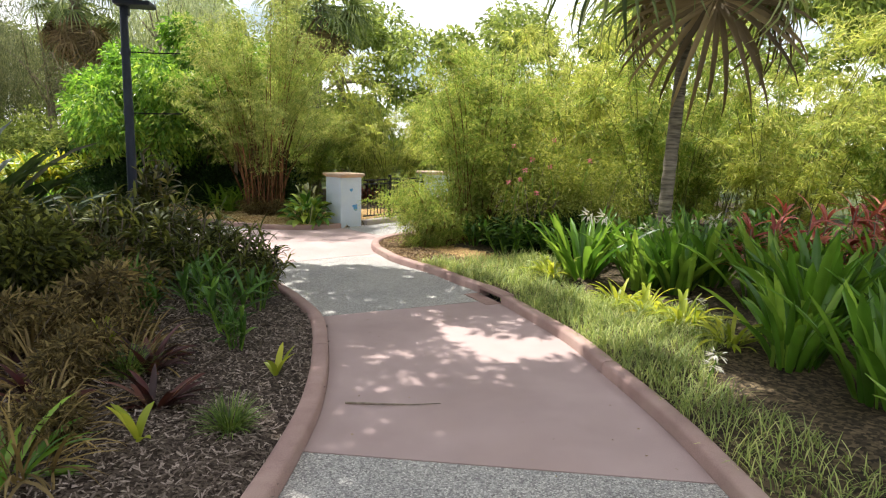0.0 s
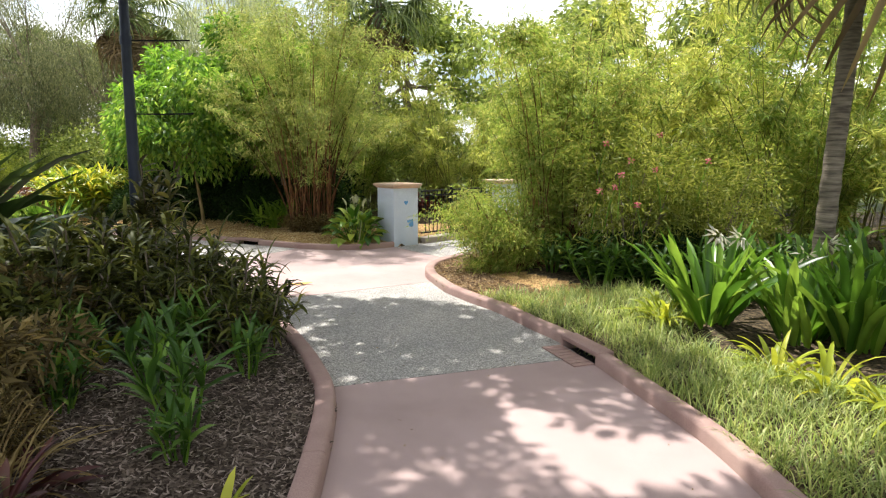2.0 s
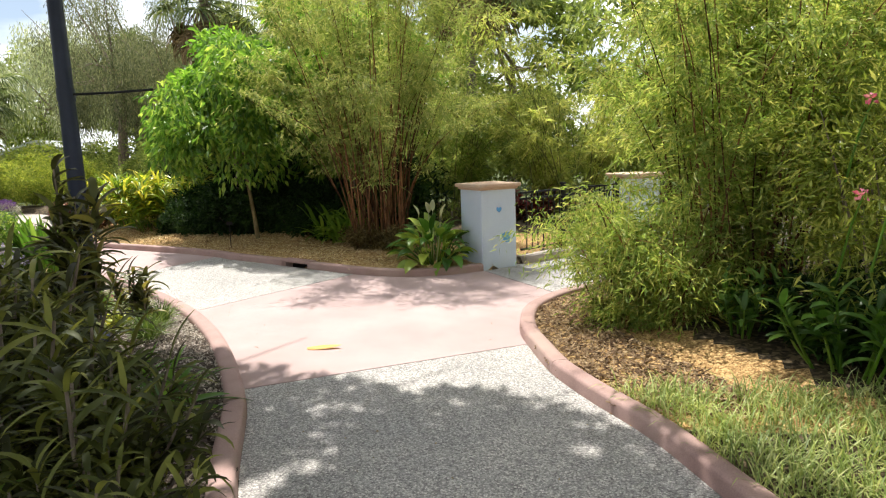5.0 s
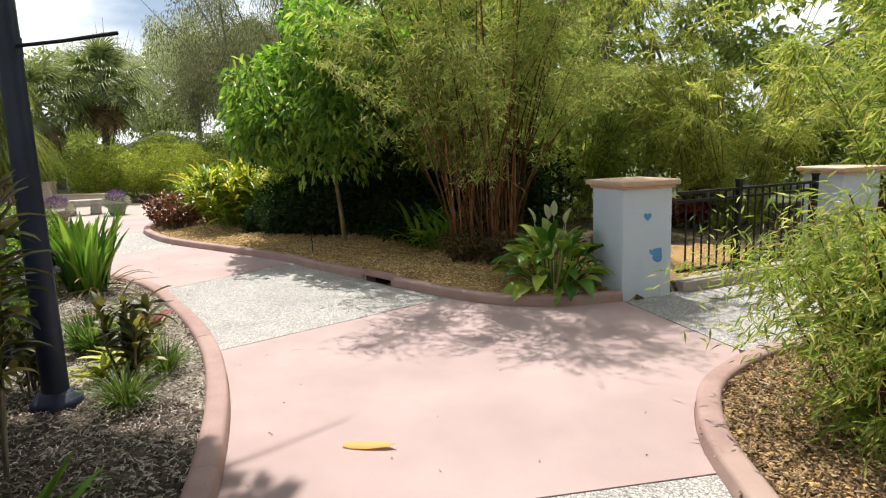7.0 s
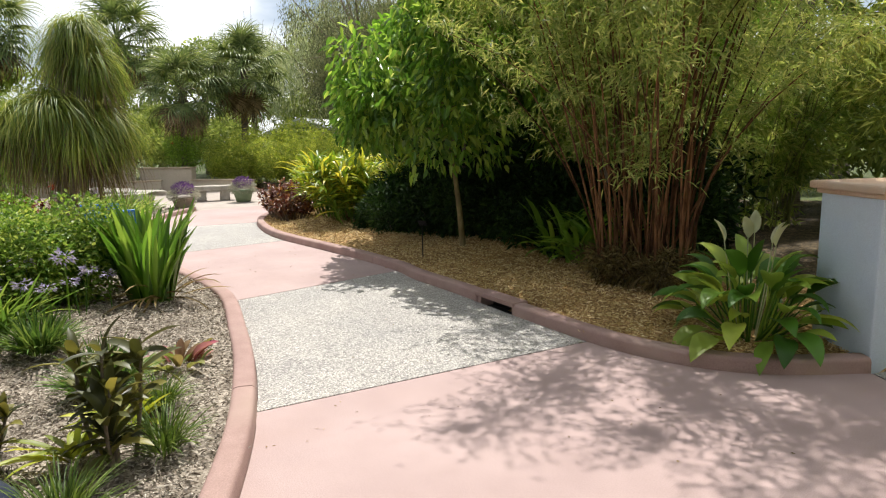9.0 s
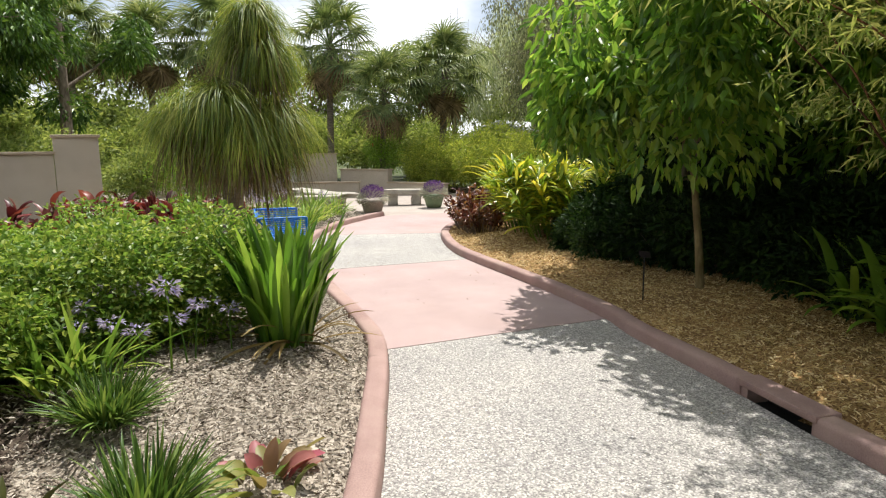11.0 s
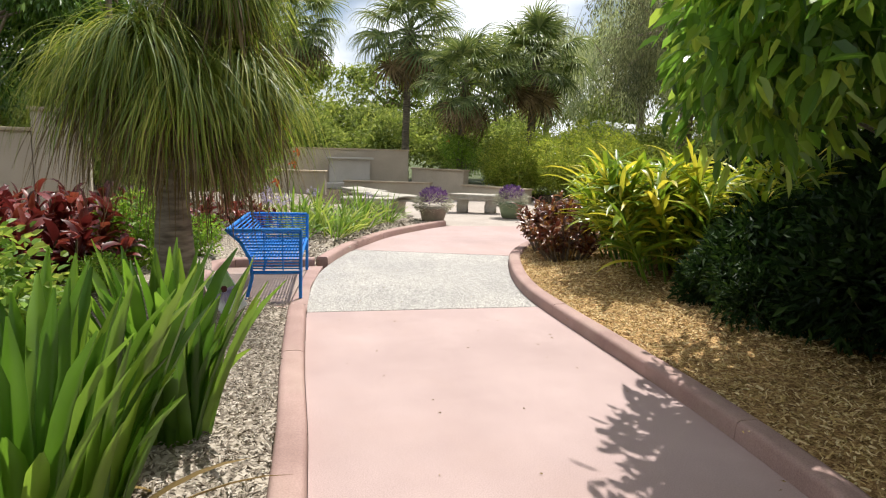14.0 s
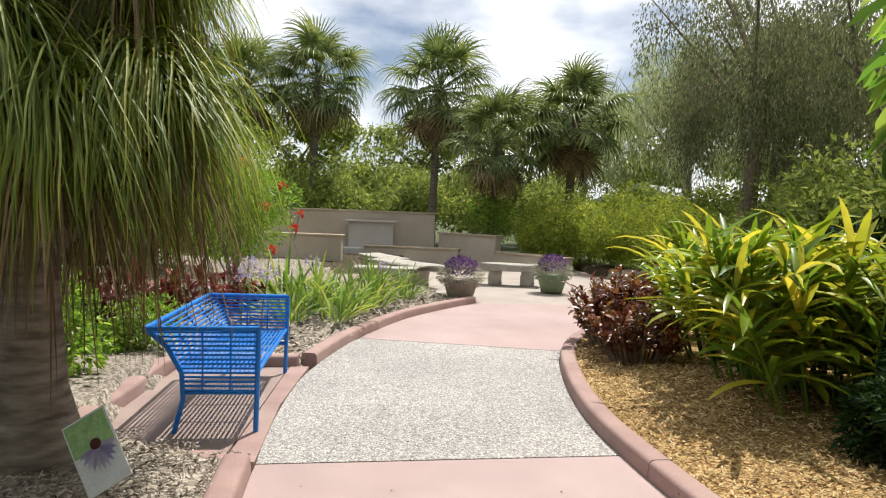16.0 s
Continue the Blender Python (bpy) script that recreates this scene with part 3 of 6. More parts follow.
slab("pad_edge_near", [(-12.02, 12.675), (-12.17, 12.705), (-12.5, 11.88), (-12.36, 11.82)], KERB, top=0.02, label="flush red concrete strip at the near end of the bench pad", category="kerb")


def in_poly(x, y, poly):
    c = np.zeros(x.shape, bool)
    px, py = poly[-1]
    for qx, qy in poly:
        hit = ((qy > y) != (py > y)) & (x < (px - qx) * (y - qy) / (py - qy + 1e-12) + qx)
        c ^= hit
        px, py = qx, qy
    return c


def line_dist(x, y, line):
    out = np.full(x.shape, 1e9)
    for (ax, ay), (bx, by) in zip(line[:-1:2], line[2::2]):
        dx, dy = bx - ax, by - ay
        u = np.clip(((x - ax) * dx + (y - ay) * dy) / (dx * dx + dy * dy), 0, 1)
        out = np.minimum(out, np.hypot(x - ax - u * dx, y - ay - u * dy))
    return out


# paved area as one outline
PAVED = [tuple(p) for p in LEFT] + [(-21.5, 14.5), (-27, 17.5), (-25.5, 21.5), (-18, 20.0)] + [tuple(p) for p in FAR[::-1]] + [(-2.72, 15.6), (-1.4, 18.0), (0.2, 20.6)] + [tuple(p) for p in RIGHT[::-1]]
PADBOX = [(-12.0, 12.8), (-14.1, 13.35), (-14.25, 12.2), (-12.4, 11.83)]
G = 0.14
gx, gy = np.meshgrid(np.arange(-30, 14, G), np.arange(-6, 32, G), indexing="ij")
inside = in_poly(gx, gy, PAVED) | in_poly(gx, gy, PADBOX)
edge = np.minimum(np.minimum(line_dist(gx, gy, LEFT), line_dist(gx, gy, RIGHT)), line_dist(gx, gy, FAR))
rngg = np.random.default_rng(5)
low = np.zeros(gx.shape)
for k in range(10):
    a, f, ph = rngg.uniform(0, 6.28), rngg.uniform(0.5, 3.0), rngg.uniform(0, 6.28, 2)
    low += np.sin(f * (gx * math.cos(a) + gy * math.sin(a)) + ph[0]) * 0.018
gz = 0.045 + np.clip(edge * 0.06, 0, 0.10) + low * np.clip(edge, 0, 1) + rngg.normal(size=gx.shape) * 0.006
gz = np.where(inside | (edge < 0.07), -0.075, gz)
by_drain = (np.hypot(gx + 0.06, gy - 8.135) < 0.42) | (np.hypot(gx + 6.385, gy - 13.82) < 0.42)
gz = np.where(by_drain & (edge < 0.21), -0.075, gz)
gz[[0, -1], :] = -0.02
gz[:, [0, -1]] = -0.02


def bed_height(x, y):
    i = np.clip(((np.asarray(x) + 30) / G).round().astype(int), 0, gx.shape[0] - 1)
    j = np.clip(((np.asarray(y) + 6) / G).round().astype(int), 0, gx.shape[1] - 1)
    return gz[i, j]


def bed_z(x, y):
    return float(max(bed_height(x, y), 0.0))


verts = np.stack([gx, gy, gz], -1).reshape(-1, 3)
ni, nj = gx.shape
ii, jj = np.meshgrid(np.arange(ni - 1), np.arange(nj - 1), indexing="ij")
quads = np.stack([ii * nj + jj, (ii + 1) * nj + jj, (ii + 1) * nj + jj + 1, ii * nj + jj + 1], -1).reshape(-1, 4)
# the sheet goes on to the horizon
rim = [(-30, -6), (gx[-1, 0], -6), (gx[-1, 0], gy[0, -1]), (-30, gy[0, -1])]
far_c = [(-900, -900), (900, -900), (900, 900), (-900, 900)]
o = len(verts)
verts = np.concatenate([verts, [(x, y, -0.02) for x, y in rim + far_c]])
quads = np.concatenate([quads, [[o + k, o + 4 + k, o + 4 + (k + 1) % 4, o + (k + 1) % 4] for k in range(4)]])
ground = link_mesh("ground", verts, quads, [MULCH_DARK, MULCH_PALE, MULCH_GOLD, SOIL, LAWN])
tagged(ground, "garden ground of wood-chip mulch, leaf litter and grass", "ground", "", "structure")
cx, cy = gx[:-1, :-1] + G / 2, gy[:-1, :-1] + G / 2
left_side = in_poly(cx, cy, [tuple(p) for p in LEFT] + [(-22, 14.4), (-30, 14), (-30, -6)])
far_side = in_poly(cx, cy, [tuple(p) for p in FAR] + [(-20, 30), (-1.5, 30), (-2.7, 16)])
wob = np.sin(cx * 1.7) * 0.5 + np.sin(cy * 2.3 + 1) * 0.4
zone = np.full(cx.shape, 3)
zone[left_side & (cy + wob * 0.6 < 9.9)] = 0
zone[left_side & (cy + wob * 0.6 >= 9.9)] = 1
dfar = line_dist(cx, cy, FAR)
zone[far_side & (dfar < 2.6 + wob * 0.6)] = 2
drgt = line_dist(cx, cy, RIGHT)
zone[~left_side & ~far_side & (drgt < 1.2) & (cy > 9.6) & (cy < 14)] = 2
zone[(cx < -21) & (cy > 22)] = 4
zone[(cy > 24) | (cx > 9) | (cx < -28)] = 4
ground.data.polygons.foreach_set("material_index", np.concatenate([zone.ravel(), [4] * 4]).astype(np.int32))


def chips(name, mat, label, n, box, test, rng, size=0.045):
    """Loose wood chips lying on a bed."""
    x, y = rng.uniform(box[0], box[2], n), rng.uniform(box[1], box[3], n)
    keep = test(x, y) & (bed_height(x, y) > 0)
    x, y = x[keep], y[keep]
    p = np.stack([x, y, bed_height(x, y) + 0.006 + rng.random(len(x)) * 0.014], 1)
    a = rng.uniform(0, 6.28, len(x))
    tilt = rng.normal(0, 0.35, len(x))
    ln, wd = size * rng.uniform(0.5, 1.6, len(x)), size * rng.uniform(0.16, 0.4, len(x))
    u = np.stack([np.cos(a) * np.cos(tilt), np.sin(a) * np.cos(tilt), np.sin(tilt)], 1) * ln[:, None] * 0.5
    w = np.stack([-np.sin(a), np.cos(a), rng.normal(0, 0.4, len(x))], 1) * wd[:, None] * 0.5
    h = np.array([0, 0, 1.0]) * 0.006
    v = np.stack([p - u - w, p + u - w * 0.6, p + u + w * 0.7, p - u + w, p + h], 1).reshape(-1, 3)
    b = np.arange(len(x))[:, None] * 5
    f = np.concatenate([b + np.array([[i, (i + 1) % 4, 4]]) for i in range(4)])
    return tagged(link_mesh(name, v, f, mat, None, False), label, "mulch", "", "stuff")


# ---- kinds of plants ----
def stand(ob, x, y, turn=0.0, scale=1.0, sink=0.02, z=None):
    ob.matrix_basis = Matrix.LocRotScale((x, y, (bed_z(x, y) if z is None else z) - sink), Euler((0, 0, radians(turn))), (scale,) * 3)
    return ob


def bamboo(label, seed, culms=34, height=4.6, spread=1.7, foot=0.45, leaves=9000, leaf=None, culm=None, low=0.28, size=(0.15, 0.022), group="bamboo clumps", gather=0.8, thick=1.0):
    """An arching clump: culms each on its own, and the leafy twigs."""
    rng = np.random.default_rng(seed)
    leaf, culm = leaf or BAMBOO_LEAF, culm or CULM
    root = tagged(new("bamboo_clump"), label, "bamboo", group)
    lines = []
    for k in range(culms):
        a, r = rng.uniform(0, 6.283), foot * math.sqrt(rng.random())
        h, out = height * rng.uniform(0.5, 1.05), spread * rng.uniform(0.1, 1.0) ** 0.8
        a2 = a + rng.normal(0, 0.9)
        s, bow = np.linspace(0, 1, 9), rng.uniform(1.05, 2.1)
        x = r * math.cos(a) + out * math.cos(a2) * s ** bow + np.sin(s * 7 + k) * 0.03 * s + rng.normal(0, 0.05) * np.sin(s * 3.1)
        y = r * math.sin(a) + out * math.sin(a2) * s ** bow
        z = h * (s - 0.22 * (out / spread) * s ** 3)
        line = np.stack([x, y, z], 1)
        lines.append(line)
        v, f = tube(line, np.linspace(0.0115, 0.003, 9) * rng.uniform(0.6, 1.4) * thick, 5)
        link_mesh("culm", v, f, culm, root)
    lines = np.array(lines)
    twigs = leaves // 9
    # leafy side branches in bunches, with gaps between them
    bunch = max(12, twigs // 10)
    bi = rng.integers(0, bunch, twigs)
    ci = rng.integers(0, culms, bunch)[bi]
    s = np.clip((low + (1 - low) * rng.random(bunch) ** gather)[bi] + rng.normal(0, 0.018, twigs), low * 0.8, 1)
    lead = rng.normal(size=(bunch, 3))[bi] * 0.8
    u = s * 8
    i0 = np.minimum(u.astype(int), 7)
    p = lines[ci, i0] * (1 - (u - i0))[:, None] + lines[ci, i0 + 1] * (u - i0)[:, None]
    d = rng.normal(size=(twigs, 3)) * 0.7 + lead
    d[:, 2] = rng.uniform(-0.2, 0.7, twigs)
    d /= np.linalg.norm(d, axis=1)[:, None]
    ln = rng.uniform(0.15, 0.6, twigs) * (0.6 + 0.6 * s)
    k = np.tile(np.arange(9), twigs)
    ti = np.repeat(np.arange(twigs), 9)
    w = (k + 1) / 9 + rng.normal(0, 0.04, len(k))
    pos = p[ti] + d[ti] * (ln[ti] * w)[:, None] - np.array([0, 0, 1.0]) * (0.30 * ln[ti] * w ** 2)[:, None]
    way = d[ti] * 0.7 + rng.normal(0, 0.65, (len(ti), 3)) - np.array([0, 0, 0.45])
    v, f = leaflets(pos, way, size[0], size[1], rng, 0.15)
    link_mesh("foliage", v, f, leaf, root, False)
    tw = rng.choice(twigs, min(twigs, 260), replace=False)
    tagged(link_mesh("twig_growth", *joined([tube([p[t], p[t] + d[t] * ln[t] * 0.5 + np.array([0, 0, -0.02]), p[t] + d[t] * ln[t] - np.array([0, 0, 0.3 * ln[t]])], [0.003, 0.002, 0.001], 3) for t in tw]), culm, root), kind="stuff")
    return root


def strap_plant(name, label, category, seed, n=40, length=0.9, width=0.075, mat=None, foot=0.15, el=(45, 88), droop=(0.3, 1.3), group="", seg=6, fold=0.22, profile=None, split=True):
    """A clump of long arching leaves."""
    rng = np.random.default_rng(seed)
    a = rng.uniform(0, 6.283, n)
    r = foot * np.sqrt(rng.random(n))
    base = np.stack([r * np.cos(a), r * np.sin(a), rng.uniform(0, 0.04, n)], 1)
    e = np.radians(rng.uniform(*el, n))
    v, f = blades(base, a + rng.normal(0, 0.35, n), e, length * rng.uniform(0.55, 1.1, n), width * rng.uniform(0.7, 1.15, n), rng.uniform(*droop, n), seg, fold, profile, rng.normal(0, 0.3, n))
    root = tagged(new(name), label, category, group)
    if not split:
        tagged(link_mesh("leaf_tuft", v, f, mat or STRAP, root), kind="stuff")
        return root
    one, cell = (seg + 1) * 3, f[:seg * 2]
    for k in range(n):
        link_mesh("leaf", v[k * one:(k + 1) * one], cell, mat or STRAP, root)
    return root


def shrub(name, label, category, seed, radius=0.6, squash=(1, 1, 0.8), leaves=2500, leaf=(0.06, 0.035), mat=None, lumps=7, lift=0.55, stems=7, group="", stem_mat=None, droop=0.2, oval=False):
    """Stems and a lumpy crown of small leaves."""
    rng = np.random.default_rng(seed)
    root = tagged(new(name), label, category, group)
    sq = np.asarray(squash)
    cen = blob(rng, lumps, radius * 0.62, squash, 0.2) + np.array([0, 0, radius * sq[2] * (0.45 + lift)])
    cen[:, 2] = np.maximum(cen[:, 2], radius * 0.35)
    li = rng.integers(0, lumps, leaves)
    rr = radius * rng.uniform(0.35, 0.6, lumps)
    off = blob(rng, leaves, 1.0, (1, 1, 0.85), 0.45)
    pos = cen[li] + off * rr[li][:, None]
    pos[:, 2] = np.maximum(pos[:, 2], 0.03 + rng.random(leaves) * 0.05)
    way = off + rng.normal(0, 0.55, (leaves, 3)) + np.array([0, 0, 0.25 - droop])
    v, f = leaflets(pos, way, leaf[0], leaf[1], rng, 0.2, oval)
    link_mesh("foliage", v, f, mat or SHRUB, root, False)
    sp = []
    for k in range(stems):
        c = cen[k % lumps]
        b = np.array([rng.normal(0, 0.06), rng.normal(0, 0.06), 0])
        sp.append(tube([b, (b + c) * 0.5 + rng.normal(0, 0.04, 3), c], [0.014, 0.010, 0.004], 5))
    for v, f in sp:
        link_mesh("stem", v, f, stem_mat or BARK, root)
    return root


def whorl_plant(name, label, category, seed, stalks=9, height=0.5, spread=0.35, per=14, length=0.32, width=0.045, mat=None, group="", stem_mat=None, el=(-10, 70), droop=(0.4, 1.5)):
    """Upright stalks, each with a rosette of long leaves along its top."""
    rng = np.random.default_rng(seed)
    root = tagged(new(name), label, category, group)
    vf, st = [], []
    for k in range(stalks):
        a, r = rng.uniform(0, 6.283), spread * math.sqrt(rng.random())
        h = height * rng.uniform(0.55, 1.1)
        foot = np.array([r * 0.5 * math.cos(a), r * 0.5 * math.sin(a), 0])
        top = np.array([r * math.cos(a), r * math.sin(a), h])
        st.append(tube([foot, foot * 0.5 + top * 0.5 + rng.normal(0, 0.015, 3), top], [0.012, 0.010, 0.007], 5))
        t = rng.uniform(0.35, 1.0, per)
        base = foot + (top - foot) * t[:, None]
        vf.append(blades(base, rng.uniform(0, 6.283, per), np.radians(rng.uniform(*el, per)) + t * 0.3, length * rng.uniform(0.6, 1.15, per), width * rng.uniform(0.7, 1.2, per), rng.uniform(*droop, per), 5, 0.2,
                         [0.25, 0.7, 1, 0.7, 0.02], rng.normal(0, 0.3, per)))
    for lv, sv in zip(vf, st):
        stem = link_mesh("stem", *sv, stem_mat or BARK, root)
        link_mesh("leaf_whorl", *lv, mat or DARK_LEAF, stem)
    return root


FAN = []


def fan_frond(rng, size, blades_n=30, mat=None):
    """A palm's fan: a stalk and folded fingers that droop at their tips. Points along +x."""
    a = np.linspace(-2.3, 2.3, blades_n)
    stalk = size * 0.85
    hub = np.array([stalk, 0, 0.12 * size])
    ln = size * (0.95 - 0.09 * np.abs(a) ** 1.5) * rng.uniform(0.9, 1.08, blades_n)
    v, f = blades(np.tile(hub, (blades_n, 1)), a, 0.35 - 0.12 * np.abs(a) + rng.normal(0, 0.05, blades_n), ln, 0.046 * size, rng.uniform(1.3, 2.6, blades_n), 6, 0.35, [0.6, 1, 0.8, 0.4, 0.02])
    sv, sf = tube([(0, 0, 0), (stalk * 0.5, 0, 0.11 * size), tuple(hub)], [0.022 * size, 0.016 * size, 0.01 * size], 5)
    return joined([(v, f), (sv, sf)])


def fan_palm(label, seed, height=5.0, fronds=26, size=0.95, trunk=0.11, lean=(0, 0), dry=6, group="sabal palms"):
    rng = np.random.default_rng(seed)
    root = tagged(new("palm_tree"), label, "palm tree", group)
    if not FAN:
        r2 = np.random.default_rng(77)
        for k in range(3):
            v, f = fan_frond(r2, 1.0)
            for mat in (PALM_LEAF, PALM_DRY):
                me_ob = link_mesh("frond", v, f, mat)
                FAN.append(me_ob.data)
                bpy.data.objects.remove(me_ob)
    s = np.linspace(0, 1, 40)
    line = np.stack([lean[0] * s ** 1.6, lean[1] * s ** 1.6, height * s], 1)
    rad = trunk * (1.0 - 0.22 * s) * (1 + 0.06 * np.sin(s * 130)) + 0.05 * np.exp(-s * 18)
    v, f = tube(line, rad, 12)
    link_mesh("trunk", v, f, BARK_PALM, root)
    top = line[-1]
    bn = 22
    ba = np.arange(bn) * 2.4
    v, f = blades(top + np.stack([np.cos(ba) * trunk * 0.6, np.sin(ba) * trunk * 0.6, -np.linspace(0.05, 0.5, bn)], 1), ba, 1.0, 0.3, 0.06, 0.3, 3, 0.3)
    link_mesh("leaf_bases", v, f, BARK, root)
    for k in range(fronds + dry):
        old = k >= fronds
        u = k / fronds if not old else 1.0
        tilt = 72 - 118 * u ** 0.8 + rng.normal(0, 9) if not old else -66 + rng.normal(0, 8)
        ob = new("dry_frond" if old else "frond", FAN[2 * int(rng.integers(0, 3)) + (1 if old else 0)])
        ob.parent = root
        ob.matrix_basis = Matrix.Translation(top - Vector((0, 0, 0.25 * u))) @ pose(0, 0, 0, 0, 0, k * 137.5 + rng.normal(0, 9)) @ pose(0, 0, 0, 0, -tilt, 0) @ pose(0, 0, 0, rng.normal(0, 14), 0, 0) \
            @ Matrix.Scale(size * rng.uniform(0.8, 1.08), 4)
    return root


def crown_tree(name, label, seed, height=6.0, trunk=0.13, clumps=22, crown=(2.4, 2.4, 1.8), crown_z=4.5, leaves=9000, leaf=(0.12, 0.06), mat=None, bark=None, clump_r=0.75, group="", centres=None, lean=(0, 0), hang=0.0, kind="", off=(0, 0), extra=(), limb=0.34, step=2, oval=False):
    """Tapered trunk, limbs to each clump, and a crown with gaps."""
    rng = np.random.default_rng(seed)
    root = tagged(new(name), label, "tree", group, kind)
    top = np.array([lean[0], lean[1], height * 0.62])
    cen = np.asarray(centres, float) if centres is not None else blob(rng, clumps, 1.0, crown, 0.35) + np.array([lean[0] + off[0], lean[1] + off[1], crown_z])
    cen = np.concatenate([cen, np.asarray(extra, float)]) if len(extra) else cen
    clumps = len(cen)
    fork = np.array([lean[0] * 0.5, lean[1] * 0.5, height * 0.34])
    pieces = [tube([(0, 0, -0.1), (lean[0] * 0.2, lean[1] * 0.2, height * 0.15), tuple(fork), tuple(top)], [trunk * 1.25, trunk, trunk * 0.8, trunk * 0.35], 9)]
    tv = link_mesh("trunk", *pieces[0], bark or BARK, root)
    limbs = []
    for k, c in enumerate(cen[::step]):
        s = fork + (top - fork) * rng.uniform(0, 1)
        mid = (s + c) * 0.5 + rng.normal(0, 0.12, 3) + np.array([0, 0, 0.1])
        limbs.append(tube([s, mid, c, c + (c - mid) * 0.5], [trunk * limb, trunk * limb * 0.6, trunk * limb * 0.24, trunk * 0.03], 5))
    for v, f in limbs:
        link_mesh("limb", v, f, bark or BARK, root)
    li = rng.integers(0, clumps, leaves)
    rr = clump_r * rng.uniform(0.6, 1.25, clumps)
    off = blob(rng, leaves, 1.0, (1, 1, 0.7), 0.3)
    pos = cen[li] + off * rr[li][:, None]
    if hang:
        k = rng.random(leaves)
        pos[:, 2] -= hang * k ** 1.2 * (0.4 + np.hypot(off[:, 0], off[:, 1]))
    way = off * 0.8 + rng.normal(0, 0.5, (leaves, 3)) - np.array([0, 0, 0.35 + hang])
    v, f = leaflets(pos, way, leaf[0], leaf[1], rng, 0.18, oval)
    link_mesh("crown", v, f, mat or FAR_LEAF, root, False)
    return root


# ---- loose chips on the beds ----
rc = np.random.default_rng(21)
isleft = lambda x, y: in_poly(x, y, [tuple(p) for p in LEFT] + [(-22, 14.4), (-30, 14), (-30, -6)])
chips("mulch_chips", CHIP_DARK, "grey-brown wood chips on the shady bed", 52000, (-6.2, 2, -1, 8.9), isleft, rc, 0.036)
chips("mulch_chips", CHIP_PALE, "weathered pale wood chips beside the path", 78000, (-12.5, 8.6, -3.0, 13), lambda x, y: isleft(x, y) & (line_dist(x, y, LEFT) < 2.2), rc, 0.027)
chips("mulch_chips", CHIP_PALE, "weathered pale wood chips near the terrace", 9000, (-19, 12.4, -14, 16), isleft, rc, 0.06)
chips("mulch_chips", CHIP_GOLD, "golden pine bark chips on the far bed", 60000, (-15.5, 13.4, -3.4, 17), lambda x, y: (line_dist(x, y, FAR) < 1.7) & ~in_poly(x, y, PAVED), rc, 0.032)
chips("mulch_chips", CHIP_BROWN, "brown leaf litter and bark under the bamboo", 15000, (-2.4, 9.7, -0.4, 13.5), lambda x, y: (line_dist(x, y, RIGHT) < 0.8) & ~in_poly(x, y, PAVED), rc, 0.045)

# ---- drains ----
def drain(at, turn, label, mat_plate, grated):
    root = thing("storm_drain", at, label, "drain", "storm drains", turn=turn)
    part("inlet_lintel", box_bm((0.62, 0.17, 0.045), (0, 0.075, 0.085), 0.014), KERB, root)
    # near-black back and floor sheets stand in for the shade in the opening
    part("inlet_hollow", box_bm((0.56, 0.02, 0.12), (0, 0.16, 0.0)), INLET_SHADE, root)
    for s in (-1, 1):
        part("inlet_cheek", box_bm((0.05, 0.16, 0.125), (s * 0.30, 0.08, 0.0), 0.008), KERB, root)
    part("inlet_floor", box_bm((0.56, 0.17, 0.02), (0, 0.085, -0.045)), INLET_SHADE, root)
    if grated:
        for k in range(8):
            part("grate_bar", box_bm((0.062, 0.20, 0.012), (-0.255 + k * 0.073, -0.115, 0.004), 0.003), mat_plate, root)
    return root


drain((-0.06, 8.135, 0), 301, "dark drain inlet in the kerb with a slotted red plate", GRATE, True)
drain((-6.385, 13.82, 0), -14, "dark drain inlet cut through the red kerb", GRATE, False)


# ---- gate pillar, railing ----
def pillar(at, turn, label, patches):
    root = thing("gate_pillar", at, label, "pillar", "blue pillars", turn=turn)
    part("shaft", box_bm((0.57, 0.57, 1.16), (0, 0, 0.54), 0.012), STUCCO_BLUE, root)
    part("cap_moulding", box_bm((0.62, 0.62, 0.035), (0, 0, 1.125), 0.012), CAP, root)
    part("cap", box_bm((0.69, 0.69, 0.055), (0, 0, 1.168), 0.02, 3), CAP, root, "salmon-coloured cap slab")
    if patches:
        heart = [(0.045 * math.sin(t) ** 3, 0.83 + 0.003 * (13 * math.cos(t) - 5 * math.cos(2 * t) - 2 * math.cos(3 * t) - math.cos(4 * t))) for t in np.linspace(0, 2 * np.pi, 24, endpoint=False)]
        torn = [(0.02, 0.50), (0.05, 0.485), (0.08, 0.50), (0.115, 0.49), (0.165, 0.505), (0.16, 0.47), (0.145, 0.455), (0.15, 0.42), (0.175, 0.40), (0.165, 0.365), (0.12, 0.355), (0.085, 0.37), (0.06, 0.40), (0.065, 0.435), (0.03, 0.45)]
        for outline in (heart, torn):
            bm = bmesh.new()
            bm.faces.new([bm.verts.new((x, -0.2875, z)) for x, z in outline])
            bmesh.ops.triangulate(bm, faces=bm.faces[:])
            ext = bmesh.ops.extrude_face_region(bm, geom=bm.faces[:])
            bmesh.ops.translate(bm, vec=(0, 0.006, 0), verts=[g for g in ext["geom"] if isinstance(g, bmesh.types.BMVert)])
            bmesh.ops.recalc_face_normals(bm, faces=bm.faces)
            part("paint_patch", bm, PATCH_BLUE, root, "bright blue paint showing through")
    return root


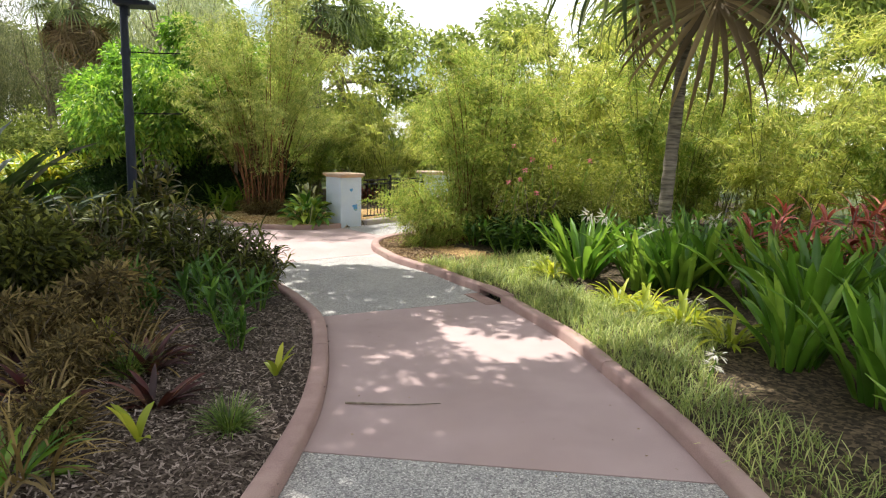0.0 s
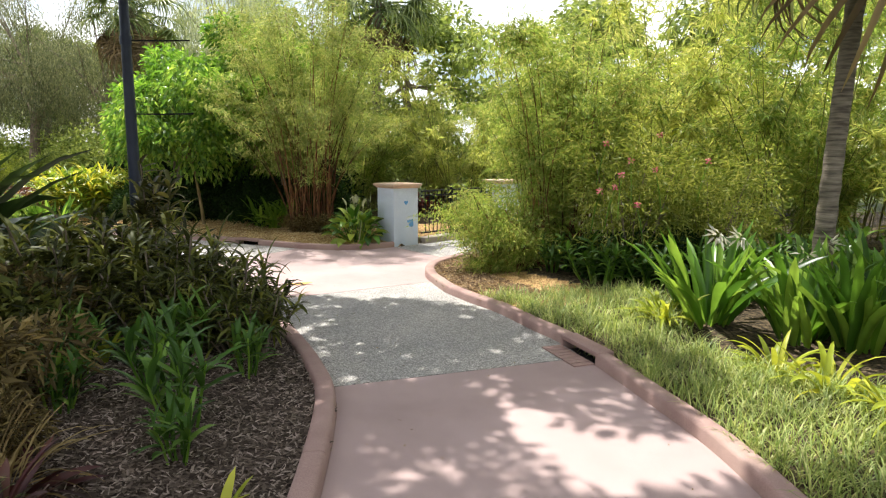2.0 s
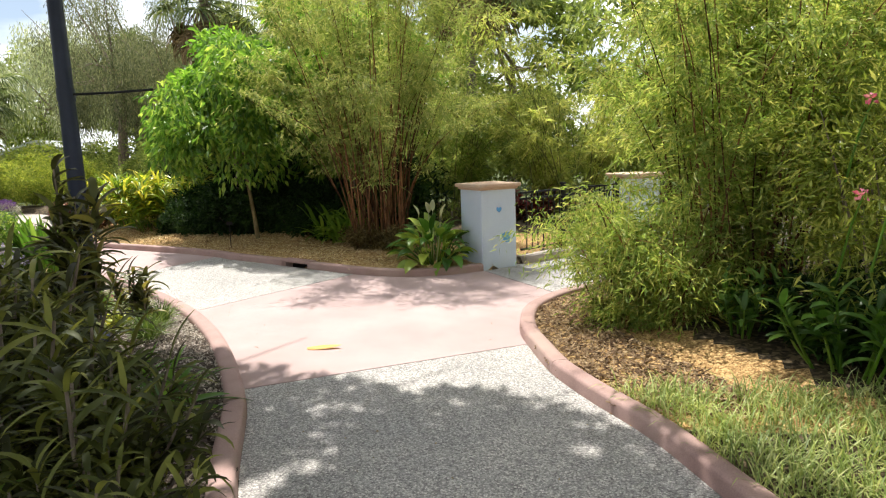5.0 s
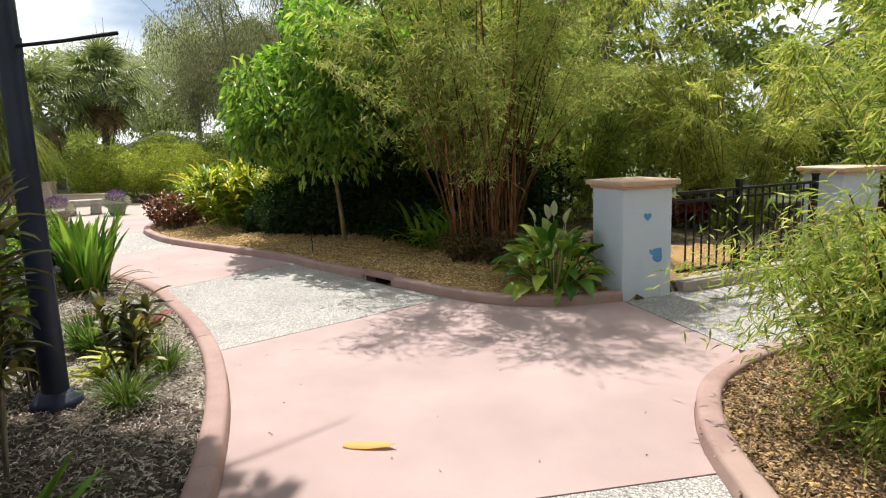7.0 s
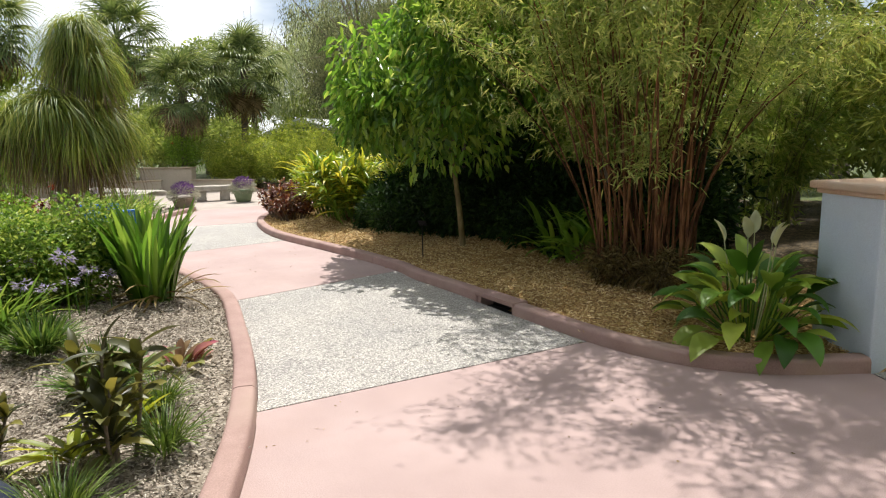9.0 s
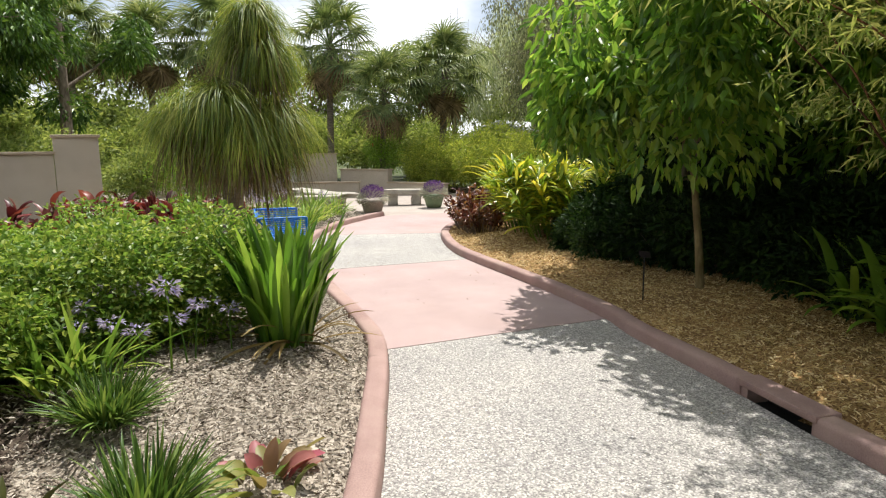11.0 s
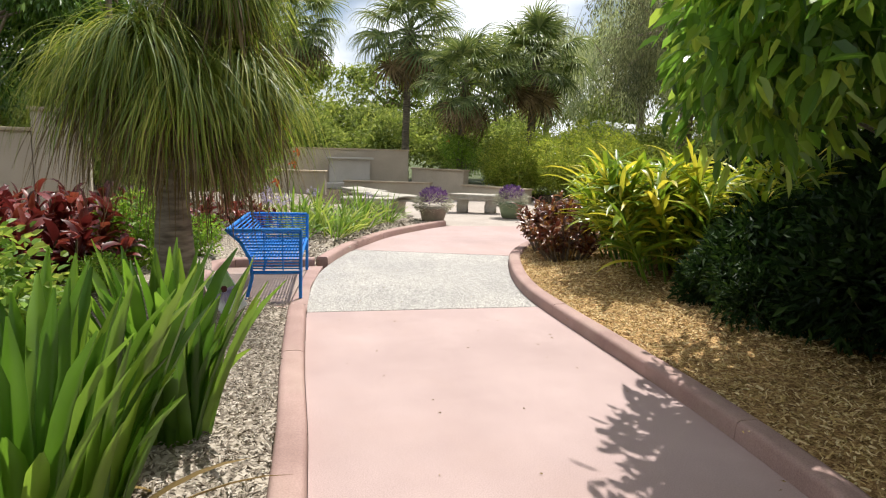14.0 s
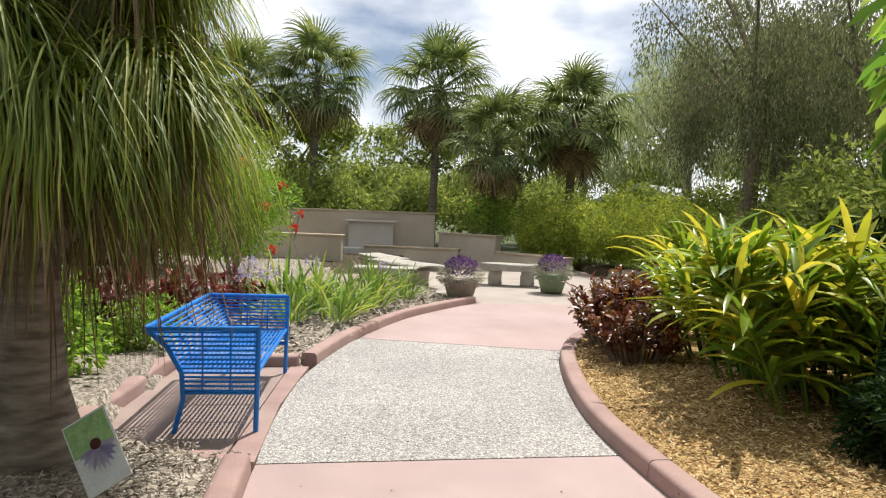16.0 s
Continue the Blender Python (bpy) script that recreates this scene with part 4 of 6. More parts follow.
FACE = math.degrees(math.atan2(0.42, 0.35))
pillar((-3.542, 14.569, 0), FACE, "pale blue stucco pillar with salmon cap beside the path", True)
pillar((-1.75, 17.1, 0), FACE, "pale blue stucco pillar with salmon cap behind the railing", False)


def railing(a, b, label):
    ax, ay = a
    L = math.dist(a, b)
    root = thing("railing", (ax, ay, 0), label, "railing", "garden railing", turn=math.degrees(math.atan2(b[1] - ay, b[0] - ax)))
    part("base_wall", box_bm((L, 0.22, 0.12), (L / 2, 0, 0.05), 0.015), PALE, root)
    for z in (0.20, 0.94, 1.03):
        part("rail", box_bm((L, 0.04, 0.03), (L / 2, 0, z), 0.006), IRON, root)
    n = int(L / 0.115)
    bar = None
    for k in range(1, n):
        if bar is None:
            bar = part("baluster", box_bm((0.016, 0.016, 0.82), (0, 0, 0.61), 0.002, 1), IRON, root)
            bar.location = (k * L / n, 0, 0)
        else:
            ob = new("baluster", bar.data)
            ob.parent, ob.location = root, (k * L / n, 0, 0)
    for x in (0.9, L - 0.03):
        part("post", box_bm((0.055, 0.055, 1.02), (x, 0, 0.6), 0.004), IRON, root)
        part("post_cap", box_bm((0.07, 0.07, 0.03), (x, 0, 1.12), 0.008), IRON, root)
    return root


railing((-3.13, 14.82), (-1.98, 16.72), "black metal railing with upright bars on a low wall")
railing((-1.5, 17.45), (-0.2, 19.6), "black metal railing on a low wall further along")
rt = thing("retaining_wall", (-1.25, 17.9, 0), "low pale stucco planter wall with salmon coping", "wall", turn=FACE)
part("body", box_bm((0.35, 3.0, 0.9), (0.8, -1.2, 0.45), 0.01), WALL, rt)
part("coping", box_bm((0.45, 3.1, 0.06), (0.8, -1.2, 0.93), 0.012), CAP, rt)

# ---- lamp post ----
lp = thing("lamp_post", (-5.69, 9.79, bed_z(-5.69, 9.79)), "tall navy-blue lamp post with two bare banner arms", "lamp post", turn=15)
v, f = tube([(0, 0, -0.1), (0, 0, 0.02), (0, 0, 1.2), (0, 0, 3.72)], [0.078, 0.078, 0.072, 0.055], 16)
link_mesh("post", v, f, POST_BLUE, lp)
v, f = tube([(0, 0, 0), (0, 0, 0.035), (0, 0, 0.05), (0, 0, 0.09), (0, 0, 0.10)], [0.15, 0.15, 0.13, 0.10, 0.075], 16)
link_mesh("base", v, f, POST_BLUE, lp)
for z in (2.15, 3.05):
    v, f = tube([(0, 0, z), (0.4, 0, z), (0.78, 0, z + 0.01)], 0.011, 6)
    link_mesh("banner_arm", v, f, IRON, lp)
    v, f = tube([(0, 0, z - 0.05), (0, 0, z + 0.05)], 0.072, 14)
    link_mesh("collar", v, f, POST_BLUE, lp)
head = part("lamp_head", box_bm((0.52, 0.42, 0.07), (0.16, 0, 3.74), 0.025, 2), POST_BLUE, lp)
part("bracket", box_bm((0.12, 0.10, 0.14), (0.02, 0, 3.64), 0.015), POST_BLUE, lp)

# ---- bamboo ----
BL = "tall yellow-green clumping bamboo arching over"
stand(bamboo("golden-stemmed bamboo clump arching beside the pillar", 1, 72, 5.4, 1.85, 0.46, 50000, BAMBOO_LEAF_C, CULM, 0.32, (0.10, 0.016), gather=0.5, thick=1.05), -5.6, 15.2)
stand(bamboo("dense bamboo clump with low leafy skirt at the path's bend", 2, 58, 3.9, 1.2, 0.55, 46000, BAMBOO_LEAF_B, CULM, 0.18, (0.095, 0.0155), gather=0.62, thick=1.1), -0.4, 12.0)
skirt = bamboo("low bushy bamboo with pale green leaves by the kerb", 3, 46, 1.35, 0.6, 0.48, 30000, BAMBOO_LEAF_B, CULM, 0.05, (0.08, 0.0135))
stand(skirt, -1.08, 11.8)
b1 = stand(bamboo("tall yellow-green bamboo thicket in full sun", 4, 40, 5.0, 2.0, 0.7, 16000, BAMBOO_LEAF, CULM_GREEN, 0.08, (0.17, 0.026)), 0.9, 14.2)
b2 = stand(bamboo("tall yellow-green bamboo thicket with feathery tips", 5, 40, 4.6, 2.1, 0.7, 16000, BAMBOO_LEAF_B, CULM_GREEN, 0.06, (0.17, 0.026)), 3.2, 13.6)
for k, (x, y, t, s, src) in enumerate([(5.3, 13.0, 70, 1.0, b1), (7.4, 11.8, 150, 0.95, b2), (9.2, 9.8, 210, 0.95, b1), (2.2, 17.0, 30, 1.15, b1), (5.0, 16.6, 200, 1.2, b2), (8.6, 14.6, 310, 1.15, b1), (-0.6, 19.6, 80, 1.1, b2),
                                       (-3.4, 19.6, 250, 1.0, b1), (-6.4, 19.6, 15, 1.05, b2), (1.6, 21.5, 120, 1.15, b1), (11.0, 7.0, 40, 1.0, b2)]):
    ob = copy_thing(src, Matrix.LocRotScale((x, y, -0.02), Euler((0, 0, radians(t))), None))
    ob.scale = (s,) * 3

# ---- right bed ----
cr = strap_plant("crinum_lily", "large crinum lily clump with broad glossy strap leaves", "lily", 11, 45, 0.98, 0.10, STRAP, 0.26, (48, 88), (0.1, 0.9), "crinum lilies", fold=0.32, profile=[0.55, 0.8, 1, 0.8, 0.05])
stand(cr, 1.15, 8.85)
for k, (x, y, s) in enumerate([(1.95, 8.75, 0.95), (2.75, 8.9, 1.05), (3.4, 8.3, 1.0), (2.95, 6.4, 1.1), (3.5, 6.9, 1.05), (2.9, 5.0, 1.0), (3.6, 5.6, 1.1), (4.3, 7.4, 1.05), (3.3, 4.0, 1.0), (4.4, 9.2, 1.0), (2.1, 9.6, 0.9), (2.35, 8.6, 1.0), (3.1, 7.6, 1.1), (2.5, 5.7, 0.85), (4.0, 4.8, 1.1), (2.75, 3.5, 0.9)]):
    c = copy_thing(cr, pose(x, y, bed_z(x, y) - 0.02, 0, 0, 67 * k + 20))
    c.scale = (s,) * 3


def flower_head(name, label, category, seed, n, length, width, mat, stalk, group, radius=0.06):
    """A stalk with a head of petals."""
    rng = np.random.default_rng(seed)
    root = tagged(new(name), label, category, group)
    v, f = tube([(0, 0, 0), (0.01, 0.01, stalk * 0.6), (0.03, 0.0, stalk)], [0.008, 0.007, 0.005], 5)
    link_mesh("stalk", v, f, STRAP, root)
    off = blob(rng, n, radius, (1, 1, 0.8), 0.3)
    v, f = leaflets(off + np.array([0.03, 0, stalk]), off + rng.normal(0, 0.02, (n, 3)), length, width, rng)
    tagged(link_mesh("petals", v, f, mat, root, False), kind="stuff")
    return root


wf = flower_head("white_lily_flower", "white crinum flower on a green stalk", "flower", 5, 16, 0.11, 0.028, PETAL_WHITE, 0.85, "white lilies")
stand(wf, 1.2, 9.0)
for k, (x, y, s) in enumerate([(1.35, 9.1, 0.96), (1.9, 8.9, 0.9), (2.3, 9.1, 0.95), (2.95, 9.0, 1.0), (1.7, 5.2, 0.30), (1.62, 5.05, 0.25), (1.85, 6.2, 0.4)]):
    c = copy_thing(wf, pose(x, y, bed_z(x, y), 6, 4, 80 * k))
    c.scale = (max(s, 0.75), max(s, 0.75), s)
ll = strap_plant("spider_lily", "low pale-green lily with arching leaves", "lily", 12, 34, 0.45, 0.05, LIME, 0.14, (25, 75), (0.6, 1.8), "pale lilies")
stand(ll, 1.62, 7.2)
for k, (x, y, s) in enumerate([(1.85, 6.6, 1.0), (1.45, 7.7, 0.9), (0.75, 8.75, 0.9), (2.1, 6.0, 0.8)]):
    copy_thing(ll, pose(x, y, bed_z(x, y), 0, 0, 90 * k)).scale = (s,) * 3
# mondo grass verge
rg = np.random.default_rng(31)
n = 90000
gxx, gyy = rg.uniform(-1.6, 3.0, n), rg.uniform(2.5, 10.0, n)
dd = line_dist(gxx, gyy, RIGHT)
tuftn = np.sin(gxx * 9) * np.sin(gyy * 8 + 1)
keep = ~in_poly(gxx, gyy, PAVED) & (dd > 0.12) & (dd < np.clip(0.55 + (gyy - 4.0) * 0.3, 0.6, 1.25) + 0.25 * np.sin(gyy * 2.1)) & (rg.random(n) < (0.72 + 0.28 * tuftn) * np.clip((gyy - 3.2) / 2.8, 0.3, 1))
gxx, gyy = gxx[keep], gyy[keep]
v, f = blades(np.stack([gxx, gyy, bed_height(gxx, gyy) - 0.01], 1), rg.uniform(0, 6.283, len(gxx)), np.radians(rg.uniform(35, 88, len(gxx))), rg.uniform(0.10, 0.24, len(gxx)), 0.008, rg.uniform(0.6, 2.2, len(gxx)), 3, 0.1)
tagged(link_mesh("mondo_grass", v, f, GRASS), "fine tufted grass verge behind the kerb", "grass", "", "stuff")
ol = shrub("oleander_shrub", "loose oleander shrub with narrow leaves and pink flowers", "shrub", 41, 1.2, (1, 1, 1.0), 6800, (0.10, 0.02), OLIVE, 24, 0.55, 22, "oleanders")
stand(ol, 0.55, 11.0)
c = copy_thing(ol, pose(1.7, 11.5, 0.05, 0, 0, 130))
c.scale = (0.9,) * 3
pk = flower_head("pink_flower", "small pink oleander blossom among the leaves", "flower", 6, 14, 0.035, 0.025, PETAL_PINK, 0.5, "pink blossoms", 0.03)
stand(pk, 0.35, 10.15, z=1.05)
for x, y, z in ((0.5, 10.2, 1.2), (0.2, 10.1, 0.9), (0.85, 10.3, 1.1), (0.05, 10.2, 0.85), (0.65, 10.1, 0.7), (0.9, 10.6, 1.5), (1.3, 10.7, 1.2), (0.1, 10.4, 1.4)):
    copy_thing(pk, pose(x, y, z, 10, 5, x * 300))
dk = whorl_plant("understory_plant", "leafy dark green plant in the shade of the oleander", "plant", 42, 16, 0.5, 0.5, 14, 0.22, 0.05, MID_LEAF, "understory plants", STRAP, (-10, 70), (0.4, 1.4))
stand(dk, 0.2, 10.4)
for k, (x, y, s) in enumerate([(0.8, 10.1, 0.9), (1.5, 10.2, 1.1), (2.3, 10.4, 1.2), (3.2, 10.6, 1.3), (4.2, 10.6, 1.3), (5.2, 10.4, 1.3), (-0.4, 11.1, 0.8), (5.5, 8.6, 1.4), (5.0, 6.6, 1.4), (6.5, 10, 1.6), (5.2, 4.6, 1.4)]):
    copy_thing(dk, pose(x, y, bed_z(x, y), 0, 0, 77 * k)).scale = (s,) * 3
CORAL = leaf_mat("coral_red_leaf", (0.26, 0.05, 0.045), (0.44, 0.12, 0.095), (0.60, 0.26, 0.20), 0.35, 0.45)
rb = whorl_plant("red_cordyline", "coral-red leafy cordyline among the strap leaves", "cordyline", 13, 5, 1.1, 0.3, 16, 0.36, 0.045, CORAL, "red cordylines", None, (-15, 60), (0.3, 1.1))
stand(rb, 3.5, 8.0)
for k, (x, y, z) in enumerate([(4.0, 8.1, 1.0), (3.2, 8.35, 0.95), (4.5, 8.4, 1.05), (4.1, 7.7, 1.0), (4.9, 8.0, 1.05)]):
    copy_thing(rb, pose(x, y, bed_z(x, y), 0, 0, 50 * k)).scale = (z,) * 3

palm_r = fan_palm("slender palm with ringed grey trunk and drooping fan skirt", 51, 5.2, 34, 1.75, 0.098, (0.26, 0.12), 3)
stand(palm_r, 2.32, 9.55)

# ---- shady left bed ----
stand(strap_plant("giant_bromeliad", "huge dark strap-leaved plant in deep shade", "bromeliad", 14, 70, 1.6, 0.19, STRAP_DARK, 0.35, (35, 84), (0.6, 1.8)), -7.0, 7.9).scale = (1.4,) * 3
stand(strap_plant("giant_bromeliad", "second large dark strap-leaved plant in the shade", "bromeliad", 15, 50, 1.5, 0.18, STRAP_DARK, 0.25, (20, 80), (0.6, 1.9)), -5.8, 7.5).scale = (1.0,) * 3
wh = whorl_plant("bronze_croton", "bushy narrow-leaved croton, dark bronze-green", "shrub", 16, 30, 0.72, 0.6, 24, 0.27, 0.034, DARK_LEAF, "bronze crotons", None, (-25, 60), (0.5, 1.8))
stand(wh, -3.2, 7.6)
for k, (x, y, s) in enumerate([(-3.85, 7.75, 1.15), (-4.6, 8.2, 1.25), (-4.7, 7.6, 1.2), (-2.8, 7.3, 0.75), (-5.3, 8.8, 1.0), (-3.6, 7.3, 0.8), (-4.3, 7.0, 0.85)]):
    copy_thing(wh, pose(x, y, bed_z(x, y), 0, 0, 71 * k)).scale = (s,) * 3
sg = whorl_plant("young_ginger", "young ginger shoots with bright green lance leaves", "ginger", 17, 8, 0.42, 0.22, 8, 0.32, 0.045, MID_LEAF, "young gingers", STRAP, (10, 75), (0.3, 1.2))
stand(sg, -2.4, 5.8)
for k, (x, y, s) in enumerate([(-2.9, 6.25, 0.95), (-2.2, 5.45, 0.7), (-3.2, 5.7, 0.8), (-2.5, 6.75, 0.8), (-3.1, 6.95, 0.9), (-2.75, 7.35, 0.7), (-3.7, 6.4, 0.9)]):
    copy_thing(sg, pose(x, y, bed_z(x, y), 0, 0, 95 * k)).scale = (s,) * 3
sd = strap_plant("seedling", "single yellow-green seedling in the mulch", "seedling", 18, 5, 0.30, 0.06, LIME, 0.02, (40, 80), (0.2, 1.0), "seedlings")
stand(sd, -1.66, 4.95)
for x, y in ((-3.6, 6.6), (-3.0, 4.9), (-2.0, 3.6)):
    copy_thing(sd, pose(x, y, bed_z(x, y), 0, 0, x * 90))
dg = strap_plant("dry_grass_clump", "dry straw-coloured tuft for grass clumps and bamboo sheath litter", "grass", 19, 70, 0.5, 0.018, DRY, 0.2, (5, 80), (0.4, 1.8), "dry grasses", split=False)
stand(dg, -3.2, 4.9)
# the last five copies stand for dry sheath litter at the bamboo feet
for k, (x, y) in enumerate([(-3.0, 4.2), (-2.6, 3.6), (-2.4, 3.2), (-3.5, 4.6), (-2.75, 4.75), (-3.4, 3.8), (-3.6, 5.5), (-5.45, 15.0), (-5.75, 15.3), (-5.2, 15.25), (-0.8, 11.8), (-0.5, 12.1)]):
    copy_thing(dg, pose(x, y, bed_z(x, y), 0, 0, 60 * k))
tg = strap_plant("grass_tuft", "small dark green grass tuft", "grass", 20, 230, 0.26, 0.007, TUFT, 0.07, (30, 88), (0.4, 1.6), "grass tufts", split=False)
stand(tg, -1.6, 3.95)
for k, (x, y, s) in enumerate([(-2.6, 4.5, 1), (-5.7, 10.55, 1.0), (-6.25, 10.75, 0.9), (-5.3, 10.0, 1.1)]):
    copy_thing(tg, pose(x, y, bed_z(x, y), 0, 0, 60 * k)).scale = (s,) * 3
db = strap_plant("dark_bromeliad", "dark maroon bromeliad rosette in the mulch", "bromeliad", 22, 20, 0.40, 0.07, MAROON, 0.05, (10, 70), (0.2, 0.9), "dark bromeliads")
stand(db, -2.5, 4.6)
for x, y in ((-2.9, 4.0), (-2.2, 4.15), (-2.7, 4.9), (-3.3, 4.4)):
    copy_thing(db, pose(x, y, 0.06, 0, 0, x * 70))
gb = strap_plant("broad_grass", "green arching broad-bladed plant", "plant", 23, 26, 0.5, 0.05, STRAP, 0.1, (5, 60), (0.2, 1.2), "broad-bladed plants")
stand(gb, -2.4, 3.1)
copy_thing(gb, pose(-4.0, 6.9, 0.08, 0, 0, 100))
copy_thing(gb, pose(-3.85, 8.75, 0.08, 0, 0, 30))
copy_thing(gb, pose(-4.35, 8.95, 0.08, 0, 0, 160)).scale = (0.85,) * 3
copy_thing(gb, pose(-3.4, 3.4, 0.08, 0, 0, 200)).scale = (1.3,) * 3
ls = shrub("leafy_shrub", "mid-green leafy shrub in dappled shade", "shrub", 43, 0.75, (1, 1, 0.8), 3000, (0.12, 0.05), DARK_LEAF, 8, 0.4, 7, "shade shrubs")
stand(ls, -4.4, 6.1)
for k, (x, y, s) in enumerate([(-5.2, 6.6, 1.1), (-4.6, 5.0, 0.9), (-6.3, 7.0, 1.3), (-7.6, 8.2, 1.4), (-8.4, 9.4, 1.2)]):
    copy_thing(ls, pose(x, y, bed_z(x, y), 0, 0, 77 * k)).scale = (s,) * 3
WITHER = leaf_mat("withered_leaf", (0.055, 0.045, 0.022), (0.14, 0.115, 0.05), (0.32, 0.27, 0.12), 0.4, 0.6, 0.2)
ws = shrub("withered_shrub", "low half-dry olive-brown shrub over mulch, leaf mound under bamboo", "shrub", 50, 0.48, (1.1, 1.1, 0.9), 1500, (0.13, 0.028), WITHER, 8, 0.35, 6, "withered shrubs", None, 0.4)
stand(ws, -3.4, 5.5)
# the last four copies stand for the dead-leaf mound under the bamboo
for k, (x, y, s) in enumerate([(-2.85, 4.3, 0.6), (-3.8, 6.0, 0.8), (-3.0, 5.05, 0.5), (-2.45, 3.5, 0.5), (-4.4, 6.9, 1.0), (-3.5, 4.6, 0.8), (-5.3, 14.85, 0.55), (-5.75, 14.8, 0.6), (-6.0, 15.05, 0.55), (-5.1, 15.2, 0.5)]):
    copy_thing(ws, pose(x, y, bed_z(x, y), 0, 0, 67 * k)).scale = (s,) * 3
co = whorl_plant("cordyline", "bronze cordyline on bare stems beside the lamp post", "cordyline", 24, 6, 1.55, 0.22, 46, 0.28, 0.055, CORDY, "cordylines")
stand(co, -4.95, 9.1)
co2 = whorl_plant("cordyline", "small dark cordyline with leaning stems by the kerb", "cordyline", 25, 8, 0.55, 0.25, 16, 0.22, 0.05, CORDY, "cordylines")
stand(co2, -5.75, 10.35)
copy_thing(co2, pose(-6.1, 9.85, 0.06, 0, 0, 120)).scale = (0.75,) * 3
# boughs of the shade tree: over the bed, over the kerb, over the path and the lilies
BOUGHS_BED = [(-1.9, 5.8), (-0.9, 4.8), (-0.4, 2.3), (-0.4, 5.7), (0.1, 6.1), (0.4, 0.3), (0.4, 4.8), (0.5, 5.9), (0.8, 3.3), (0.9, 1.9), (1.1, 5.4), (1.2, 0.6), (1.4, 5.9), (1.5, 2.2), (1.6, 1.3), (1.6, 3.2), (1.6, 4.1), (2, 1.4), (2.1, 2.6), (2.2, -0.6), (2.4, 6.1), (2.6, 0.3), (2.6, 2.9), (2.63, 5.4)]
BOUGHS_KERB = [(2.7, 3.8), (2.7, 4.9), (2.8, 2), (2.9, 1), (3, -0.4), (3.1, 5.8), (3.4, 3.4), (3.5, 2.6), (3.7, 5.1), (3.9, 0), (3.95, 4.5), (4, 1), (4.1, -0.8), (4.33, 1.37), (4.4, 0.4), (4.7, 4.1), (4.8, 1.8), (4.9, -0.4), (5, 0.7), (5.1, -1.2), (5.3, 1.5), (5.4, 1.2), (5.4, 2.1), (5.5, 0.1), (5.8, -0.6)]
BOUGHS_PATH = [(5.9, 0.9), (6.2, -0.4), (6.2, 0.8), (6.3, 0.3), (6.6, 0.2), (6.8, 0.9), (6.9, 1.2), (7, -0.4), (7, 2.4), (7.3, 1.8), (7.4, 0.5), (7.6, 3.2), (7.8, 2.6), (7.9, 0.1), (8.1, 2.4), (8.2, -0.4), (8.2, 1.2), (8.5, 0.4), (8.7, 1.9), (8.8, 2.9), (8.9, 1), (9, -0.5), (9.2, 2.2), (9.3, 0.3), (9.4, 1.4)]
shade = crown_tree("shade_tree", "large spreading shade tree over the dark bed", 61, 8.5, 0.22, leaves=54000, leaf=(0.2, 0.09), mat=CANOPY_LEAF, clump_r=0.72, centres=[(x, y, 6.2 + 0.1 * (k % 3)) for k, (x, y) in enumerate(BOUGHS_BED + BOUGHS_KERB + BOUGHS_PATH)])
stand(shade, -7.0, 5.5)

# ---- bed behind the far kerb ----
rl5 = np.random.default_rng(26)
pl = tagged(new("peace_lily"), "large glossy broad-leaved plant with lime edges beside the pillar", "plant")
for k in range(90):
    u = k / 90
    a, e = k * 2.4 + rl5.normal(0, 0.25), radians(88 - 66 * u ** 0.8 + rl5.normal(0, 6))
    ln, r0 = rl5.uniform(0.34, 0.50) * (1.0 - 0.25 * u), 0.15 * math.sqrt(rl5.random())
    foot = np.array([r0 * math.cos(a), r0 * math.sin(a), 0.0])
    out = np.array([math.cos(a) * math.cos(e), math.sin(a) * math.cos(e), math.sin(e)])
    tip = foot + out * ln
    bl = rl5.uniform(0.24, 0.36)
    leaf_v = blades([tip], a + rl5.normal(0, 0.3), e - rl5.uniform(0.1, 0.5), bl, bl * rl5.uniform(0.40, 0.52), rl5.uniform(0.7, 1.6), 8, 0.16, [0.10, 0.66, 1.0, 0.52, 0.02], rl5.normal(0, 0.3))
    link_mesh("leaf", *joined([leaf_v, tube([foot, foot + out * ln * 0.5, tip], [0.009, 0.007, 0.005], 5)]), BROAD, pl)
for k in range(5):
    a, r0 = k * 1.4 + 0.5, 0.12 + 0.04 * (k % 3)
    spot = np.array([r0 * math.cos(a), r0 * math.sin(a), 0.66 + 0.05 * (k % 2)])
    petal = blades([spot], a, 1.25, 0.17, 0.085, 0.5, 6, 0.3, [0.2, 0.75, 1.0, 0.55, 0.02])
    tagged(link_mesh("spathe", *joined([petal, tube([spot * (0.3, 0.3, 0.0), spot * (0.7, 0.7, 0.5), spot], [0.006, 0.005, 0.004], 5)]), SPATHE, pl), "pale cream-green flower spathe")
stand(pl, -4.27, 14.22)
pl.scale = (1.0, 1.0, 1.08)
tree = crown_tree("young_tree", "young broadleaf tree with glossy drooping leaves", 62, 3.2, 0.036, 30, (1.35, 1.0, 1.05), 2.45, 7800, (0.15, 0.066), YOUNG_LEAF, BARK_GREEN, 0.42, "young trees", None, (-0.35, 0.05), 0.45, "", (-0.05, -0.15),
                  extra=[(-2.3, 0.35, 2.5), (-2.0, 0.65, 2.75), (-1.75, -0.3, 1.95), (-1.5, -0.3, 2.25), (-1.4, 0.0, 1.9), (0.8, -0.1, 3.2), (0.1, -0.75, 3.0), (0.7, -0.8, 3.1), (1.2, -0.5, 3.1), (0.4, -0.6, 3.3)], limb=0.3, oval=True)
